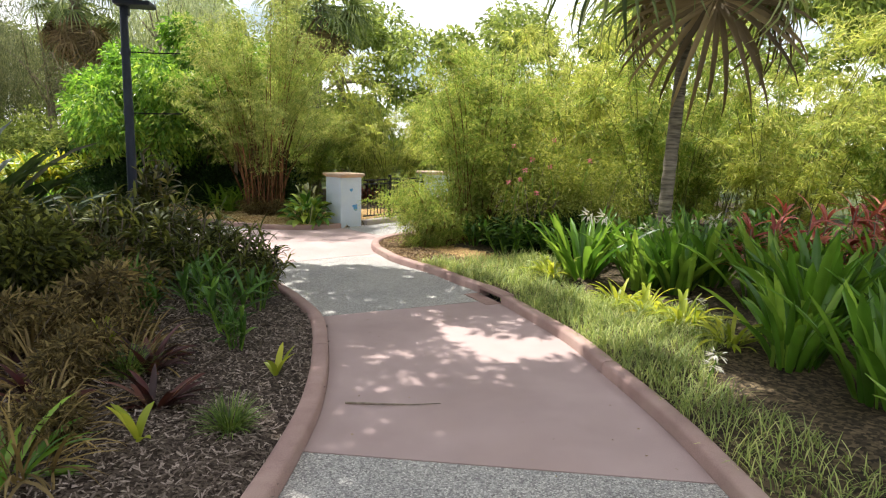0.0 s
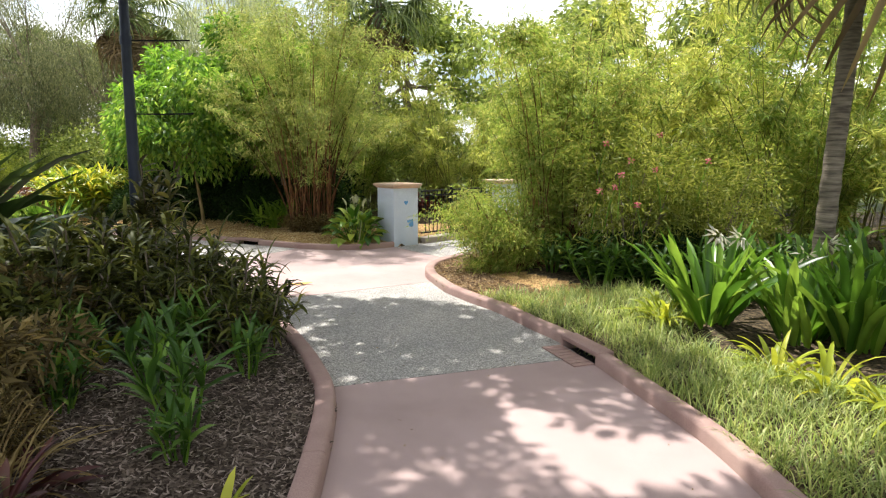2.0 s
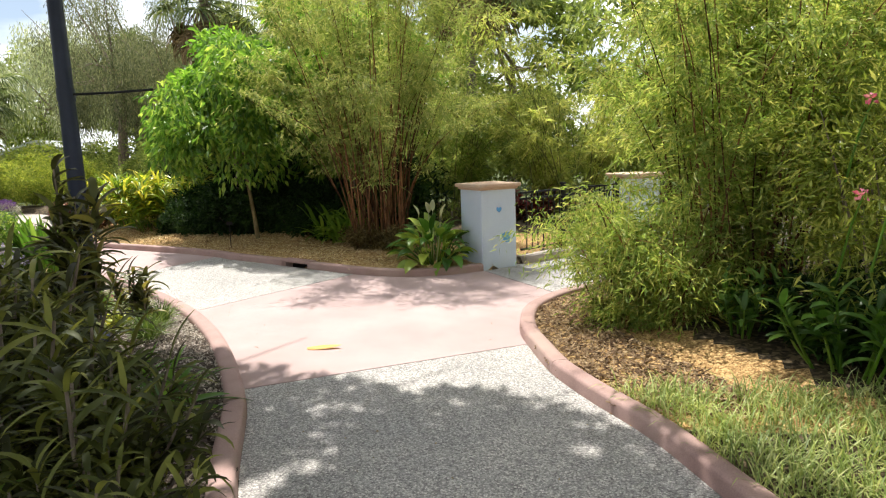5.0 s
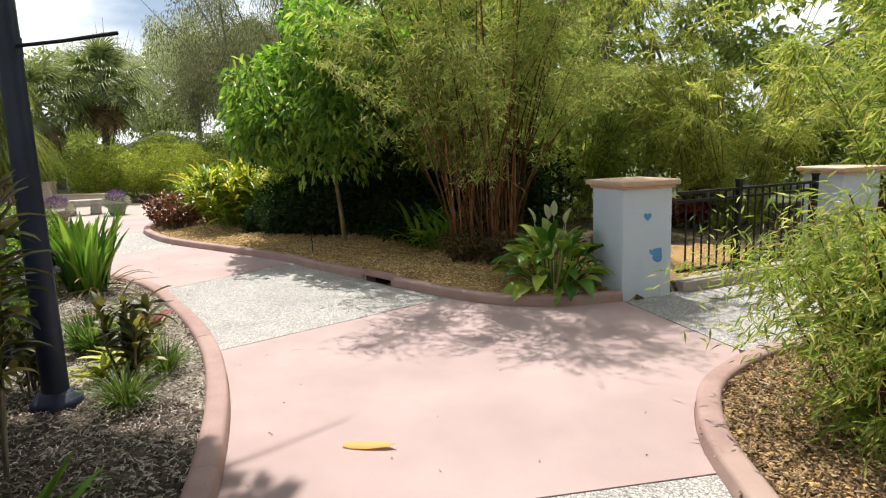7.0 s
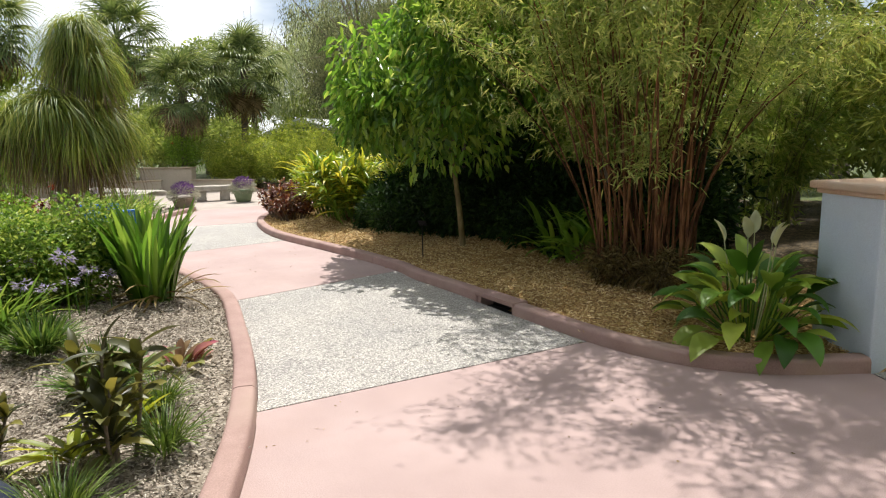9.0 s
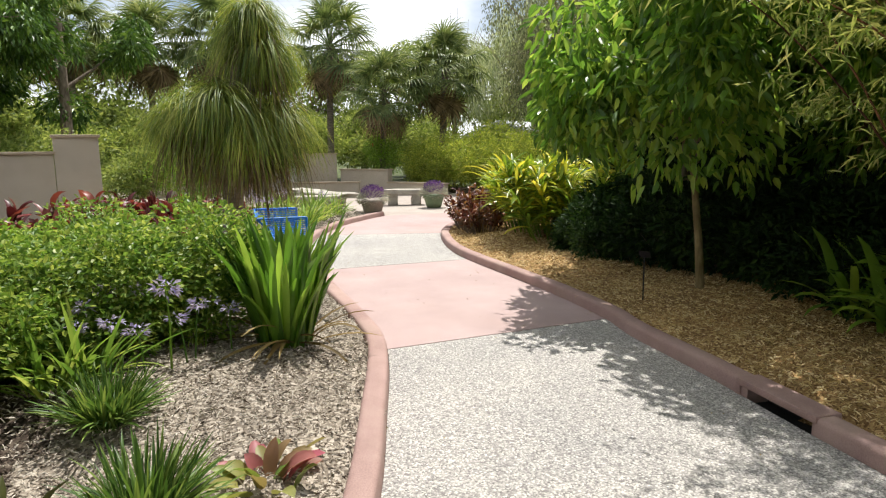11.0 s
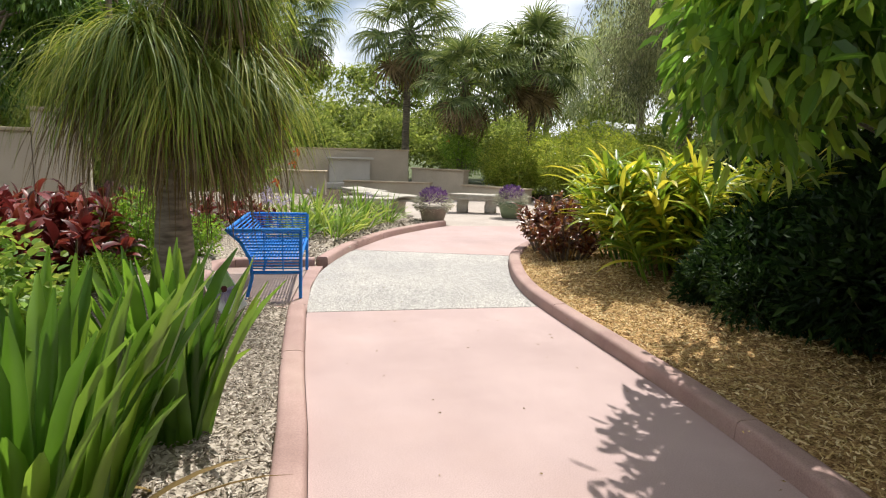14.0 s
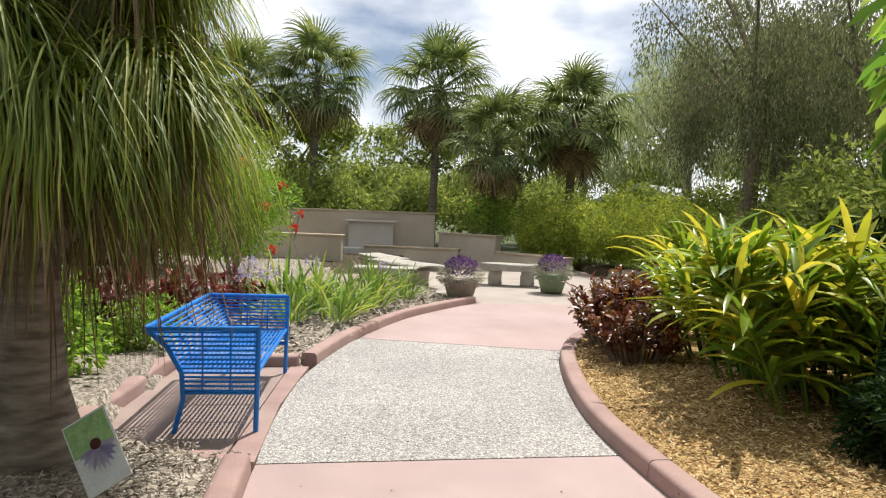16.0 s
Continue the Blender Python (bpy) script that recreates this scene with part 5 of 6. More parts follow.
stand(tree, -8.37, 15.54)
copy_thing(tree, pose(-8.2, 17.6, 0.05, 0, 0, 130)).scale = (0.95, 0.95, 1.0)
thick_tree = crown_tree("thicket_tree", "dense green small tree behind the young tree", 66, 3.9, 0.06, 30, (1.5, 1.1, 1.25), 2.9, 8000, (0.17, 0.075), TREE_LEAF, BARK, 0.5, "thicket trees", oval=True)
stand(thick_tree, -9.9, 16.95)
for k, (x, y, z) in enumerate([(-7.0, 16.75, 1.05), (-8.7, 18.6, 1.2), (-11.0, 18.4, 1.0)]):
    copy_thing(thick_tree, pose(x, y, 0.03, 0, 0, 75 * k + 40)).scale = (z,) * 3
# shrubs whose near-black leaves carry the shade below the thicket
us = shrub("understory_shrub", "dense shrub behind the golden mulch, deep shade in its leaf colour", "shrub", 44, 0.85, (1, 1, 0.95), 4200, (0.12, 0.045), SHADE_LEAF, 11, 0.05, 6, "understory shrubs")
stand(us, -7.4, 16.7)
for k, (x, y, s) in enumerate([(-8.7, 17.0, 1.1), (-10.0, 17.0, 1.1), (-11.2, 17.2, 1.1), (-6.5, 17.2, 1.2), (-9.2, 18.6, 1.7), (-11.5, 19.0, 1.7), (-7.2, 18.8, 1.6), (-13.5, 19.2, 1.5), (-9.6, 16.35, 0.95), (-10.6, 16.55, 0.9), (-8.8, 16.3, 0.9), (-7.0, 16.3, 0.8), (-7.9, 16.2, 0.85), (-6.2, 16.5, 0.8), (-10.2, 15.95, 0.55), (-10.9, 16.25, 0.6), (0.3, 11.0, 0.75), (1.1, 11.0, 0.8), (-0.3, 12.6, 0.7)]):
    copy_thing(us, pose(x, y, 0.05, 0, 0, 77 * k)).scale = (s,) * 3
fe = strap_plant("fern", "bright green fern in a gap of light", "fern", 27, 40, 0.8, 0.085, SHRUB, 0.12, (35, 85), (0.6, 1.8), "ferns")
stand(fe, -6.75, 15.75)
for k, (x, y) in enumerate([(-7.15, 15.85), (-6.45, 15.85), (-6.85, 16.1)]):
    copy_thing(fe, pose(x, y, 0.08, 0, 0, 80 * k))
gi = whorl_plant("shell_ginger", "variegated shell ginger with yellow-striped leaves", "ginger", 28, 26, 1.0, 0.8, 22, 0.48, 0.058, GINGER, "shell gingers", STRAP, (-12, 55), (0.3, 1.2))
stand(gi, -12.5, 16.6)
for k, (x, y, s) in enumerate([(-13.3, 17.0, 1.0), (-12.3, 17.3, 1.15), (-14.2, 17.9, 1.0), (-11.8, 16.5, 1.0)]):
    copy_thing(gi, pose(x, y, 0.06, 0, 0, 80 * k)).scale = (s,) * 3
cb = whorl_plant("red_croton", "low dark red croton bush", "croton", 29, 34, 0.58, 0.55, 26, 0.13, 0.045, CROTON, "red crotons")
stand(cb, -14.2, 16.4)
for k, (x, y, s) in enumerate([(-14.6, 16.9, 1.05), (-13.6, 16.2, 0.85), (-15.4, 17.4, 1.1), (-15.2, 18.2, 1.1), (-16.2, 18.9, 1.1)]):
    copy_thing(cb, pose(x, y, 0.05, 0, 0, 80 * k)).scale = (s,) * 3
LIME_SHRUB = leaf_mat("lime_shrub_leaf", (0.16, 0.25, 0.035), (0.31, 0.42, 0.06), (0.52, 0.58, 0.12), 0.45, 0.5)
ym = shrub("lime_shrub", "rounded lime-green shrub in full sun", "shrub", 45, 1.15, (1, 1, 1.0), 7500, (0.10, 0.032), LIME_SHRUB, 13, 0.5, 6, "lime shrubs")
stand(ym, -24.2, 20.6)
for k, (x, y, s) in enumerate([(-25.0, 21.8, 1.05), (-23.0, 21.6, 1.0), (-22.0, 22.8, 1.0), (-24.2, 23.4, 1.15), (-25.6, 20.9, 0.95)]):
    copy_thing(ym, pose(x, y, 0.0, 0, 0, 77 * k)).scale = (s,) * 3
yl = strap_plant("yellow_dracaena", "pale yellow-striped spiky plant", "plant", 30, 60, 0.8, 0.05, GINGER, 0.2, (10, 85), (0.1, 0.7), "spiky yellow plants")
stand(yl, -16.2, 19.6)
copy_thing(yl, pose(-17.6, 20.8, 0.0, 0, 0, 50))
sgn = thing("plant_label", (-8.48, 14.90, bed_z(-8.48, 14.90)), "small dark plant label on a thin stake", "sign", turn=200)
part("stake", box_bm((0.012, 0.008, 0.44), (0, 0, 0.20), 0.002), IRON, sgn)
pt = box_bm((0.11, 0.006, 0.07), (0, 0, 0), 0.002)
bmesh.ops.rotate(pt, cent=(0, 0, 0), matrix=Matrix.Rotation(radians(-25), 3, "X"), verts=pt.verts)
bmesh.ops.translate(pt, vec=(0, -0.012, 0.43), verts=pt.verts)
part("plate", pt, IRON, sgn)

# ---- left side of the curve ----
gs = shrub("green_shrub", "dense small-leaved green shrub beside the path", "shrub", 46, 0.85, (1, 1, 0.95), 14000, (0.052, 0.031), GARDEN, 22, 0.15, 10, "green shrubs", oval=True)
stand(gs, -9.3, 10.95)
gs.scale = (1.0, 1.0, 0.88)
for k, (x, y, s) in enumerate([(-9.0, 10.3, 1.0), (-10.1, 10.4, 1.05), (-8.6, 9.5, 0.95), (-9.9, 9.4, 1.1), (-11.2, 10.3, 0.8)]):
    copy_thing(gs, pose(x, y, 0.05, 0, 0, 80 * k)).scale = (s, s, 0.88 * s)
cl = strap_plant("crinum_lily", "big upright clump of bright strap leaves by the kerb", "lily", 33, 92, 0.92, 0.068, STRAP, 0.2, (68, 90), (0.05, 0.75), "crinum lilies", fold=0.36, profile=[0.75, 0.9, 1, 0.92, 0.12])
stand(cl, -8.75, 11.65)
copy_thing(cl, pose(-9.65, 11.95, 0.05, 0, 0, 130)).scale = (0.9,) * 3
dl = strap_plant("fallen_leaves", "yellowing strap leaves fallen flat on the chips", "plant", 34, 22, 0.6, 0.034, DRY, 0.18, (2, 40), (0.5, 1.5))
stand(dl, -8.7, 11.7, sink=-0.03)
ag = flower_head("agapanthus", "pale lilac agapanthus flower on a tall stalk", "flower", 7, 44, 0.05, 0.022, PETAL_BLUE, 0.55, "agapanthus", 0.065)
stand(ag, -8.35, 10.85)
for k, (x, y, s) in enumerate([(-8.2, 10.7, 0.6), (-8.45, 11.0, 0.7), (-8.25, 10.5, 0.65), (-8.7, 10.7, 0.8), (-8.45, 10.95, 0.55), (-8.6, 10.4, 0.75), (-8.75, 11.1, 0.6), (-8.6, 11.25, 0.55), (-8.35, 10.4, 0.6), (-8.8, 10.55, 0.85),
                               (-15.0, 12.7, 1.2), (-15.3, 12.9, 1.1), (-15.6, 12.8, 1.2), (-16.6, 13.6, 1.1), (-17.6, 14.6, 1.0)]):
    copy_thing(ag, pose(x, y, bed_z(x, y), 5, 3, 80 * k)).scale = (max(s, 0.8), max(s, 0.8), s)
BULBINE = leaf_mat("spiky_grass_leaf", (0.05, 0.12, 0.025), (0.11, 0.22, 0.04), (0.25, 0.36, 0.09), 0.35, 0.45)
bu = strap_plant("spiky_grass_clump", "dense spiky green grass clump in the pale chips", "grass", 38, 330, 0.34, 0.016, BULBINE, 0.13, (25, 88), (0.1, 0.8), "spiky grass clumps", split=False)
stand(bu, -6.8, 10.62)
for k, (x, y, s) in enumerate([(-7.75, 10.5, 0.9)]):
    copy_thing(bu, pose(x, y, bed_z(x, y), 0, 0, 70 * k)).scale = (s,) * 3
al = strap_plant("agapanthus_leaves", "clump of narrow bright agapanthus leaves", "plant", 35, 42, 0.5, 0.03, GARDEN, 0.15, (30, 88), (0.2, 1.2), "agapanthus clumps")
stand(al, -8.3, 10.2)
for k, (x, y, s) in enumerate([(-8.3, 10.4, 1), (-15.9, 13.75, 1.3), (-16.3, 13.5, 1.4), (-16.8, 14.1, 1.4), (-16.6, 13.2, 1.4), (-17.2, 14.4, 1.3), (-17.9, 15.0, 1.1), (-15.6, 13.2, 1.1), (-17.3, 13.8, 1.3), (-18.2, 14.6, 1.2)]):
    copy_thing(al, pose(x, y, bed_z(x, y), 0, 0, 80 * k)).scale = (s,) * 3
ca = strap_plant("caladium", "small pink-veined caladium in the chips", "plant", 36, 26, 0.2, 0.08, PINK_GREEN, 0.16, (20, 75), (0.3, 1.2))
stand(ca, -6.85, 11.1)
br = strap_plant("yellow_bromeliad", "yellow-green bromeliad rosette in the chips", "bromeliad", 37, 22, 0.3, 0.05, LIME, 0.05, (15, 70), (0.3, 1.0), "yellow bromeliads")
stand(br, -6.2, 10.55)
copy_thing(br, pose(-5.9, 10.2, 0.08, 0, 0, 40))

# ponytail palm
rp = np.random.default_rng(38)
pp = tagged(new("ponytail_palm"), "ponytail palm with swollen grey trunk and hanging narrow leaves", "palm tree")
v, f = tube([(0, 0, -0.1), (0, 0, 0.1), (0.01, 0, 0.35), (0.03, 0, 0.8), (0.02, 0.02, 1.1), (0.0, 0, 1.4)], [0.28, 0.24, 0.165, 0.13, 0.11, 0.09], 14)
link_mesh("trunk", v, f, BARK_PONY, pp)
heads = [(0.0, 0.38, 2.9), (-0.12, 0.25, 2.65), (0.14, 0.45, 2.5), (-0.15, 0.50, 2.4), (0.30, -0.15, 1.85), (-0.05, -0.45, 1.78), (-0.40, -0.12, 1.7), (0.15, 0.55, 1.75), (-0.35, 0.40, 1.6), (0.38, 0.15, 1.6), (0.05, -0.1, 1.95)]
for h in heads:
    low_head = h[2] < 2.1
    v, f = tube([(0, 0, 1.0), (h[0] * 0.4, h[1] * 0.4, max(1.15, h[2] - 0.6)), (h[0] * 0.9, h[1] * 0.9, h[2] - 0.15), h], [0.10, 0.075, 0.055, 0.04], 8)
    link_mesh("branch", v, f, BARK_PONY, pp)
    m = 900
    b = np.tile(np.array(h), (m, 1)) + rp.normal(0, 0.07, (m, 3))
    e = np.radians(rp.uniform(5, 86, m))
    way = rp.uniform(0, 6.283, m)
    way += 0.30 * np.sin(way * 9 + h[0] * 20)
    v, f = blades(b, way, e, rp.uniform(0.4, 1.12, m) * (1.0 if low_head else 0.78), 0.0105, e + rp.uniform(1.2, 1.62, m), 11, 0.2, [0.9, 1, 0.9, 0.65, 0.05], 0.0, rp.uniform(0.38, 0.58))
    v += np.sin(v[:, [1, 2, 0]] * 19.0) * 0.004
    link_mesh("leaf_head", v, f, PONY, pp)
    q = 190 if low_head else 50
    b = np.tile(np.array(h) - (0, 0, 0.12), (q, 1)) + rp.normal(0, 0.05, (q, 3))
    e = np.radians(rp.uniform(-40, 30, q))
    v, f = blades(b, rp.uniform(0, 6.283, q), e, rp.uniform(0.6, 1.2, q), 0.012, e + rp.uniform(1.2, 1.6, q), 9, 0.2, [0.9, 1, 0.9, 0.6, 0.05], 0.0, 0.35)
    link_mesh("dry_leaf_head", v, f, PALM_DRY, pp)
stand(pp, -11.9, 11.85)
pp.scale = (0.9, 0.9, 1.0)


# bench of bent rods
def bench():
    root = thing("garden_bench", (-13.22, 12.74, 0.006), "bright blue metal rod bench with flared back and arms", "bench", turn=-9.5)
    L, D = 1.42, 0.46
    # profile of a side: y from front (-D/2) to back
    def rod(a, b, r=0.008, name="rod", mid=None):
        v, f = tube([a, mid or tuple((np.array(a) + np.array(b)) / 2), b], r, 6)
        return link_mesh(name, v, f, BENCH_BLUE, root)
    seat_z, top_z = 0.36, 0.63
    yf, yb = D / 2, -D / 2      # front faces the path
    for s in (-1, 1):
        x = s * L / 2
        rod((x, yf, 0), (x + s * 0.02, yf + 0.01, top_z), 0.016, "front_leg")
        v, f = tube([(x, yb - 0.01, 0), (x, yb + 0.04, 0.2), (x, yb + 0.03, seat_z), (x + s * 0.02, yb - 0.05, 0.52), (x + s * 0.05, yb - 0.16, top_z)], 0.016, 8)
        link_mesh("back_leg", v, f, BENCH_BLUE, root)
        rod((x + s * 0.05, yb - 0.16, top_z), (x + s * 0.02, yf + 0.01, top_z), 0.017, "arm_rail")
        rod((x, yb + 0.03, 0.24), (x, yf, 0.24), 0.010, "side_rail")
        for k in range(14):
            z = 0.255 + k * 0.027
            yy = yb + 0.035 - max(0.0, z - 0.40) ** 1.5 * 2.0
            rod((x + s * max(0, z - 0.3) * 0.1, yy, z), (x + s * 0.01, yf, z), 0.0075, "side_rod")
        for y in (-0.08, 0.08):
            rod((x, y, 0.24), (x + s * 0.02, y, top_z), 0.006, "side_strut")
    n = 17
    for k in range(n):
        y = yf - k * (D - 0.02) / (n - 1)
        rod((-L / 2, y, seat_z), (L / 2, y, seat_z), 0.008, "seat_rod")
    rod((-L / 2, yf, seat_z), (L / 2, yf, seat_z), 0.014, "front_rail")
    m = 12
    for k in range(1, m + 1):
        u = k / m
        z, y, w = seat_z + (top_z - seat_z) * u, yb + 0.02 - 0.18 * u ** 1.8, L / 2 + 0.05 * u
        rod((-w, y, z), (w, y, z), 0.008 if k < m else 0.017, "back_rod" if k < m else "back_rail")
    for x in (-0.36, 0, 0.36):
        v, f = tube([(x, yf, seat_z - 0.012), (x, yb, seat_z - 0.012), (x, yb - 0.03, 0.45), (x, yb - 0.16, top_z)], 0.008, 6)
        link_mesh("brace", v, f, BENCH_BLUE, root)
    return root


bench()
# leaning flower picture on a stake
fs = thing("flower_sign", (-11.5, 12.2, bed_z(-11.5, 12.2)), "small tilted white and green sign with a printed purple flower", "sign", turn=70)
LEAN = Matrix.Rotation(radians(-24), 3, "X") @ Matrix.Rotation(radians(-36), 3, "Y")


def sign_piece(name, bm, mat, label=""):
    bmesh.ops.scale(bm, vec=(0.74, 1, 0.98), verts=bm.verts)
    bmesh.ops.rotate(bm, cent=(0, 0, 0), matrix=LEAN, verts=bm.verts)
    bmesh.ops.translate(bm, vec=(0, 0, 0.19), verts=bm.verts)
    return part(name, bm, mat, fs, label)


sign_piece("panel", box_bm((0.26, 0.008, 0.34), (0, 0, 0), 0.003), SIGN_WHITE, "white printed panel")
sign_piece("green_print", box_bm((0.24, 0.003, 0.15), (0, -0.0055, 0.085), 0.001), SIGN_GREEN, "green printed field")
petal_bm = bmesh.new()
for k in range(11):
    a = math.radians(190 + k * 16)
    u, w = Vector((math.cos(a), 0, math.sin(a))), Vector((-math.sin(a), 0, math.cos(a)))
    c = Vector((0.015, -0.0085, 0.02))
    petal_bm.faces.new([petal_bm.verts.new(c + u * r + w * q) for r, q in ((0.02, -0.006), (0.075, -0.014), (0.115, 0.0), (0.075, 0.014), (0.02, 0.006))])
sign_piece("flower_print", petal_bm, PETAL_BLUE, "printed purple coneflower petals")
cone = bmesh.new()
bmesh.ops.create_uvsphere(cone, u_segments=12, v_segments=6, radius=0.032)
bmesh.ops.scale(cone, vec=(1, 0.12, 0.8), verts=cone.verts)
bmesh.ops.translate(cone, vec=(0.015, -0.009, 0.03), verts=cone.verts)
sign_piece("cone_print", cone, TI_RED, "dark red flower centre")
v, f = tube([(0, 0.03, 0), (0, 0.02, 0.19)], 0.006, 6)
link_mesh("stake", v, f, IRON, fs)
# red ti plants and flowering shrubs behind the bench
ti = whorl_plant("ti_plant", "red-leaved ti plants behind the bench", "ti plant", 39, 16, 0.65, 0.5, 20, 0.19, 0.07, TI_RED, "red ti plants")
stand(ti, -14.8, 11.4)
for k, (x, y, s) in enumerate([(-13.6, 10.6, 1.3), (-12.6, 9.9, 1.35), (-13.0, 10.9, 1.25), (-12.3, 10.4, 1.3), (-14.2, 11.0, 1.2), (-3.9, 18.9, 1.1), (-4.6, 19.0, 1.0), (-0.9, 18.9, 1.2), (-11.2, 8.6, 1.35), (-15.8, 11.9, 1.0), (-14.6, 10.3, 1.2), (-11.8, 9.2, 1.1), (-16.4, 12.6, 0.8)]):
    copy_thing(ti, pose(x, y, 0.05, 0, 0, 80 * k)).scale = (s,) * 3
lo = shrub("low_shrub", "low olive-green shrub behind the bench", "shrub", 47, 0.6, (1.2, 1, 0.7), 2600, (0.07, 0.035), SHRUB, 9, 0.3, 6, "low shrubs")
stand(lo, -13.4, 11.3)
for k, (x, y, s) in enumerate([(-12.3, 11.2, 0.6), (-14.4, 11.9, 0.7), (-11.3, 10.7, 0.75), (-10.9, 11.1, 0.6)]):
    copy_thing(lo, pose(x, y, 0.05, 0, 0, 80 * k)).scale = (s,) * 3
hb = shrub("hibiscus_shrub", "tall airy shrub with scattered red flowers", "shrub", 48, 1.15, (0.9, 0.9, 1.05), 5200, (0.08, 0.035), SHRUB, 12, 0.6, 8, "hibiscus shrubs")
stand(hb, -18.6, 12.5)
copy_thing(hb, pose(-20.4, 12.4, 0, 0, 0, 90)).scale = (1.1,) * 3
hb2 = copy_thing(hb, pose(-26.2, 19.7, 0.25, 0, 0, 190))
hb2.scale = (0.95,) * 3
rf = flower_head("red_flower", "red hibiscus flower among leaves", "flower", 8, 10, 0.07, 0.05, PETAL_RED, 0.4, "red flowers", 0.03)
stand(rf, -17.9, 13.2, z=1.3)
for x, y, z in ((-17.8, 12.9, 1.0), (-17.7, 12.6, 1.6), (-17.9, 13.3, 0.7), (-18.3, 13.4, 0.9), (-26.1, 19.0, 1.3), (-17.6, 13.0, 0.4)):
    copy_thing(rf, pose(x, y, z, 10, 0, x * 50))


# ---- terrace ----
def flower_pot(x, y, label, mat, seed):
    rng = np.random.default_rng(seed)
    root = thing("flower_pot", (x, y, 0), label, "flower pot", "planted pots")
    v, f = tube([(0, 0, 0.0), (0, 0, 0.01), (0, 0, 0.16), (0, 0, 0.27), (0, 0, 0.30), (0, 0, 0.325), (0, 0, 0.33), (0, 0, 0.29)], [0.02, 0.19, 0.235, 0.26, 0.285, 0.285, 0.26, 0.245], 20)
    link_mesh("pot", v, f, mat, root)
    v, f = tube([(0, 0, 0.27), (0, 0, 0.29), (0, 0, 0.30)], [0.25, 0.24, 0.01], 16)
    link_mesh("soil", v, f, SOIL, root)
    p = blob(rng, 1100, 0.32, (1.15, 1.15, 0.6), 0.4) + np.array([0, 0, 0.38])
    v, f = leaflets(p, p - np.array([0, 0, 0.3]), 0.07, 0.022, rng)
    link_mesh("silver_foliage", v, f, SILVER, root, False)
    p = blob(rng, 700, 0.23, (1.1, 1.1, 0.7), 0.4) + np.array([0, 0, 0.53])
    v, f = leaflets(p, p - np.array([0, 0, 0.35]), 0.06, 0.025, rng)
    link_mesh("purple_bloom", v, f, PETAL_PURPLE, root, False)
    return root


PETAL_PURPLE = leaf_mat("purple_petal", (0.10, 0.05, 0.20), (0.18, 0.09, 0.32), (0.30, 0.20, 0.45), 0.25, 0.5)
flower_pot(-18.2, 16.0, "stone bowl pot with silver foliage and purple flowers", POT_GREY, 71)
flower_pot(-19.1, 18.05, "green glazed pot with silver foliage and purple flowers", POT_GREEN, 72)


def rock_slab(rng, size, bm=None):
    one = bmesh.new()
    bmesh.ops.create_cube(one, size=1)
    bmesh.ops.subdivide_edges(one, edges=one.edges[:], cuts=4, use_grid_fill=True)
    for vv in one.verts:
        d = noise.noise(vv.co * 3.1 + Vector((rng.random() * 0.05, size[0] * 7, size[1] * 5)))
        vv.co += vv.co.normalized() * d * 0.16
        vv.co = Vector((vv.co.x * size[0], vv.co.y * size[1], vv.co.z * size[2]))
    return one


def stone_bench(x, y, turn, size, label, top=0.36):
    root = thing("stone_bench", (x, y, 0), label, "stone bench", "stone slab benches", turn=turn)
    rng = np.random.default_rng(int(abs(x * 10)))
    s = rock_slab(rng, (size[0], size[1], 0.13))
    bmesh.ops.translate(s, vec=(0, 0, top), verts=s.verts)
    part("slab", s, STONE, root, smooth=True)
    for k in (-1, 1):
        l = rock_slab(rng, (0.24, size[1] * 0.7, top - 0.02))
        bmesh.ops.translate(l, vec=(k * size[0] * 0.28, 0, (top - 0.04) / 2), verts=l.verts)
        part("support", l, STONE, root, smooth=True)
    return root


stone_bench(-20.3, 17.75, 70, (1.15, 0.45), "rough stone slab bench on two rock supports")
stone_bench(-20.6, 15.6, 20, (1.7, 0.6), "long pale stone slab bench in the sun")
stone_bench(-22.2, 15.5, 10, (1.6, 0.55), "pale stone slab bench further back")
stone_bench(-19.3, 15.0, 60, (1.0, 0.45), "low stone slab bench beside the planting")


def garden_wall(name, a, b, h, label, thick=0.24, coping=True):
    L = math.dist(a, b)
    root = thing(name, (*a, 0), label, "wall", "", "structure", math.degrees(math.atan2(b[1] - a[1], b[0] - a[0])))
    part("body", box_bm((L, thick, h + 0.1), (L / 2, 0, h / 2 - 0.05), 0.01), WALL, root)
    if coping:
        part("coping", box_bm((L + 0.06, thick + 0.07, 0.05), (L / 2, 0, h + 0.025), 0.012), CAPSTONE, root)
    return root


CAPSTONE = plain("wall_coping", (0.42, 0.33, 0.23), (0.52, 0.43, 0.32), 3, 120, 0.9)
garden_wall("wall_back", (-27.6, 12.6), (-27.15, 18.05), 1.36, "tall beige stucco garden wall behind the terrace")
fn = thing("wall_fountain", (-27.02, 16.1, 0.0), "pale grey fountain panel set against the garden wall", "fountain", turn=85.3)
part("panel", box_bm((1.3, 0.05, 0.95), (0, -0.03, 0.62), 0.012), PANEL, fn)
part("ledge", box_bm((1.5, 0.16, 0.06), (0, -0.08, 1.10), 0.015), PANEL, fn)
part("basin", box_bm((1.6, 0.5, 0.34), (0, -0.25, 0.17), 0.03), PANEL, fn)
garden_wall("wall_right", (-27.0, 18.25), (-25.0, 19.3), 0.79, "lower beige stucco planter wall")
garden_wall("wall_left", (-25.2, 11.2), (-23.85, 14.85), 0.75, "low beige stucco planter wall on the terrace")
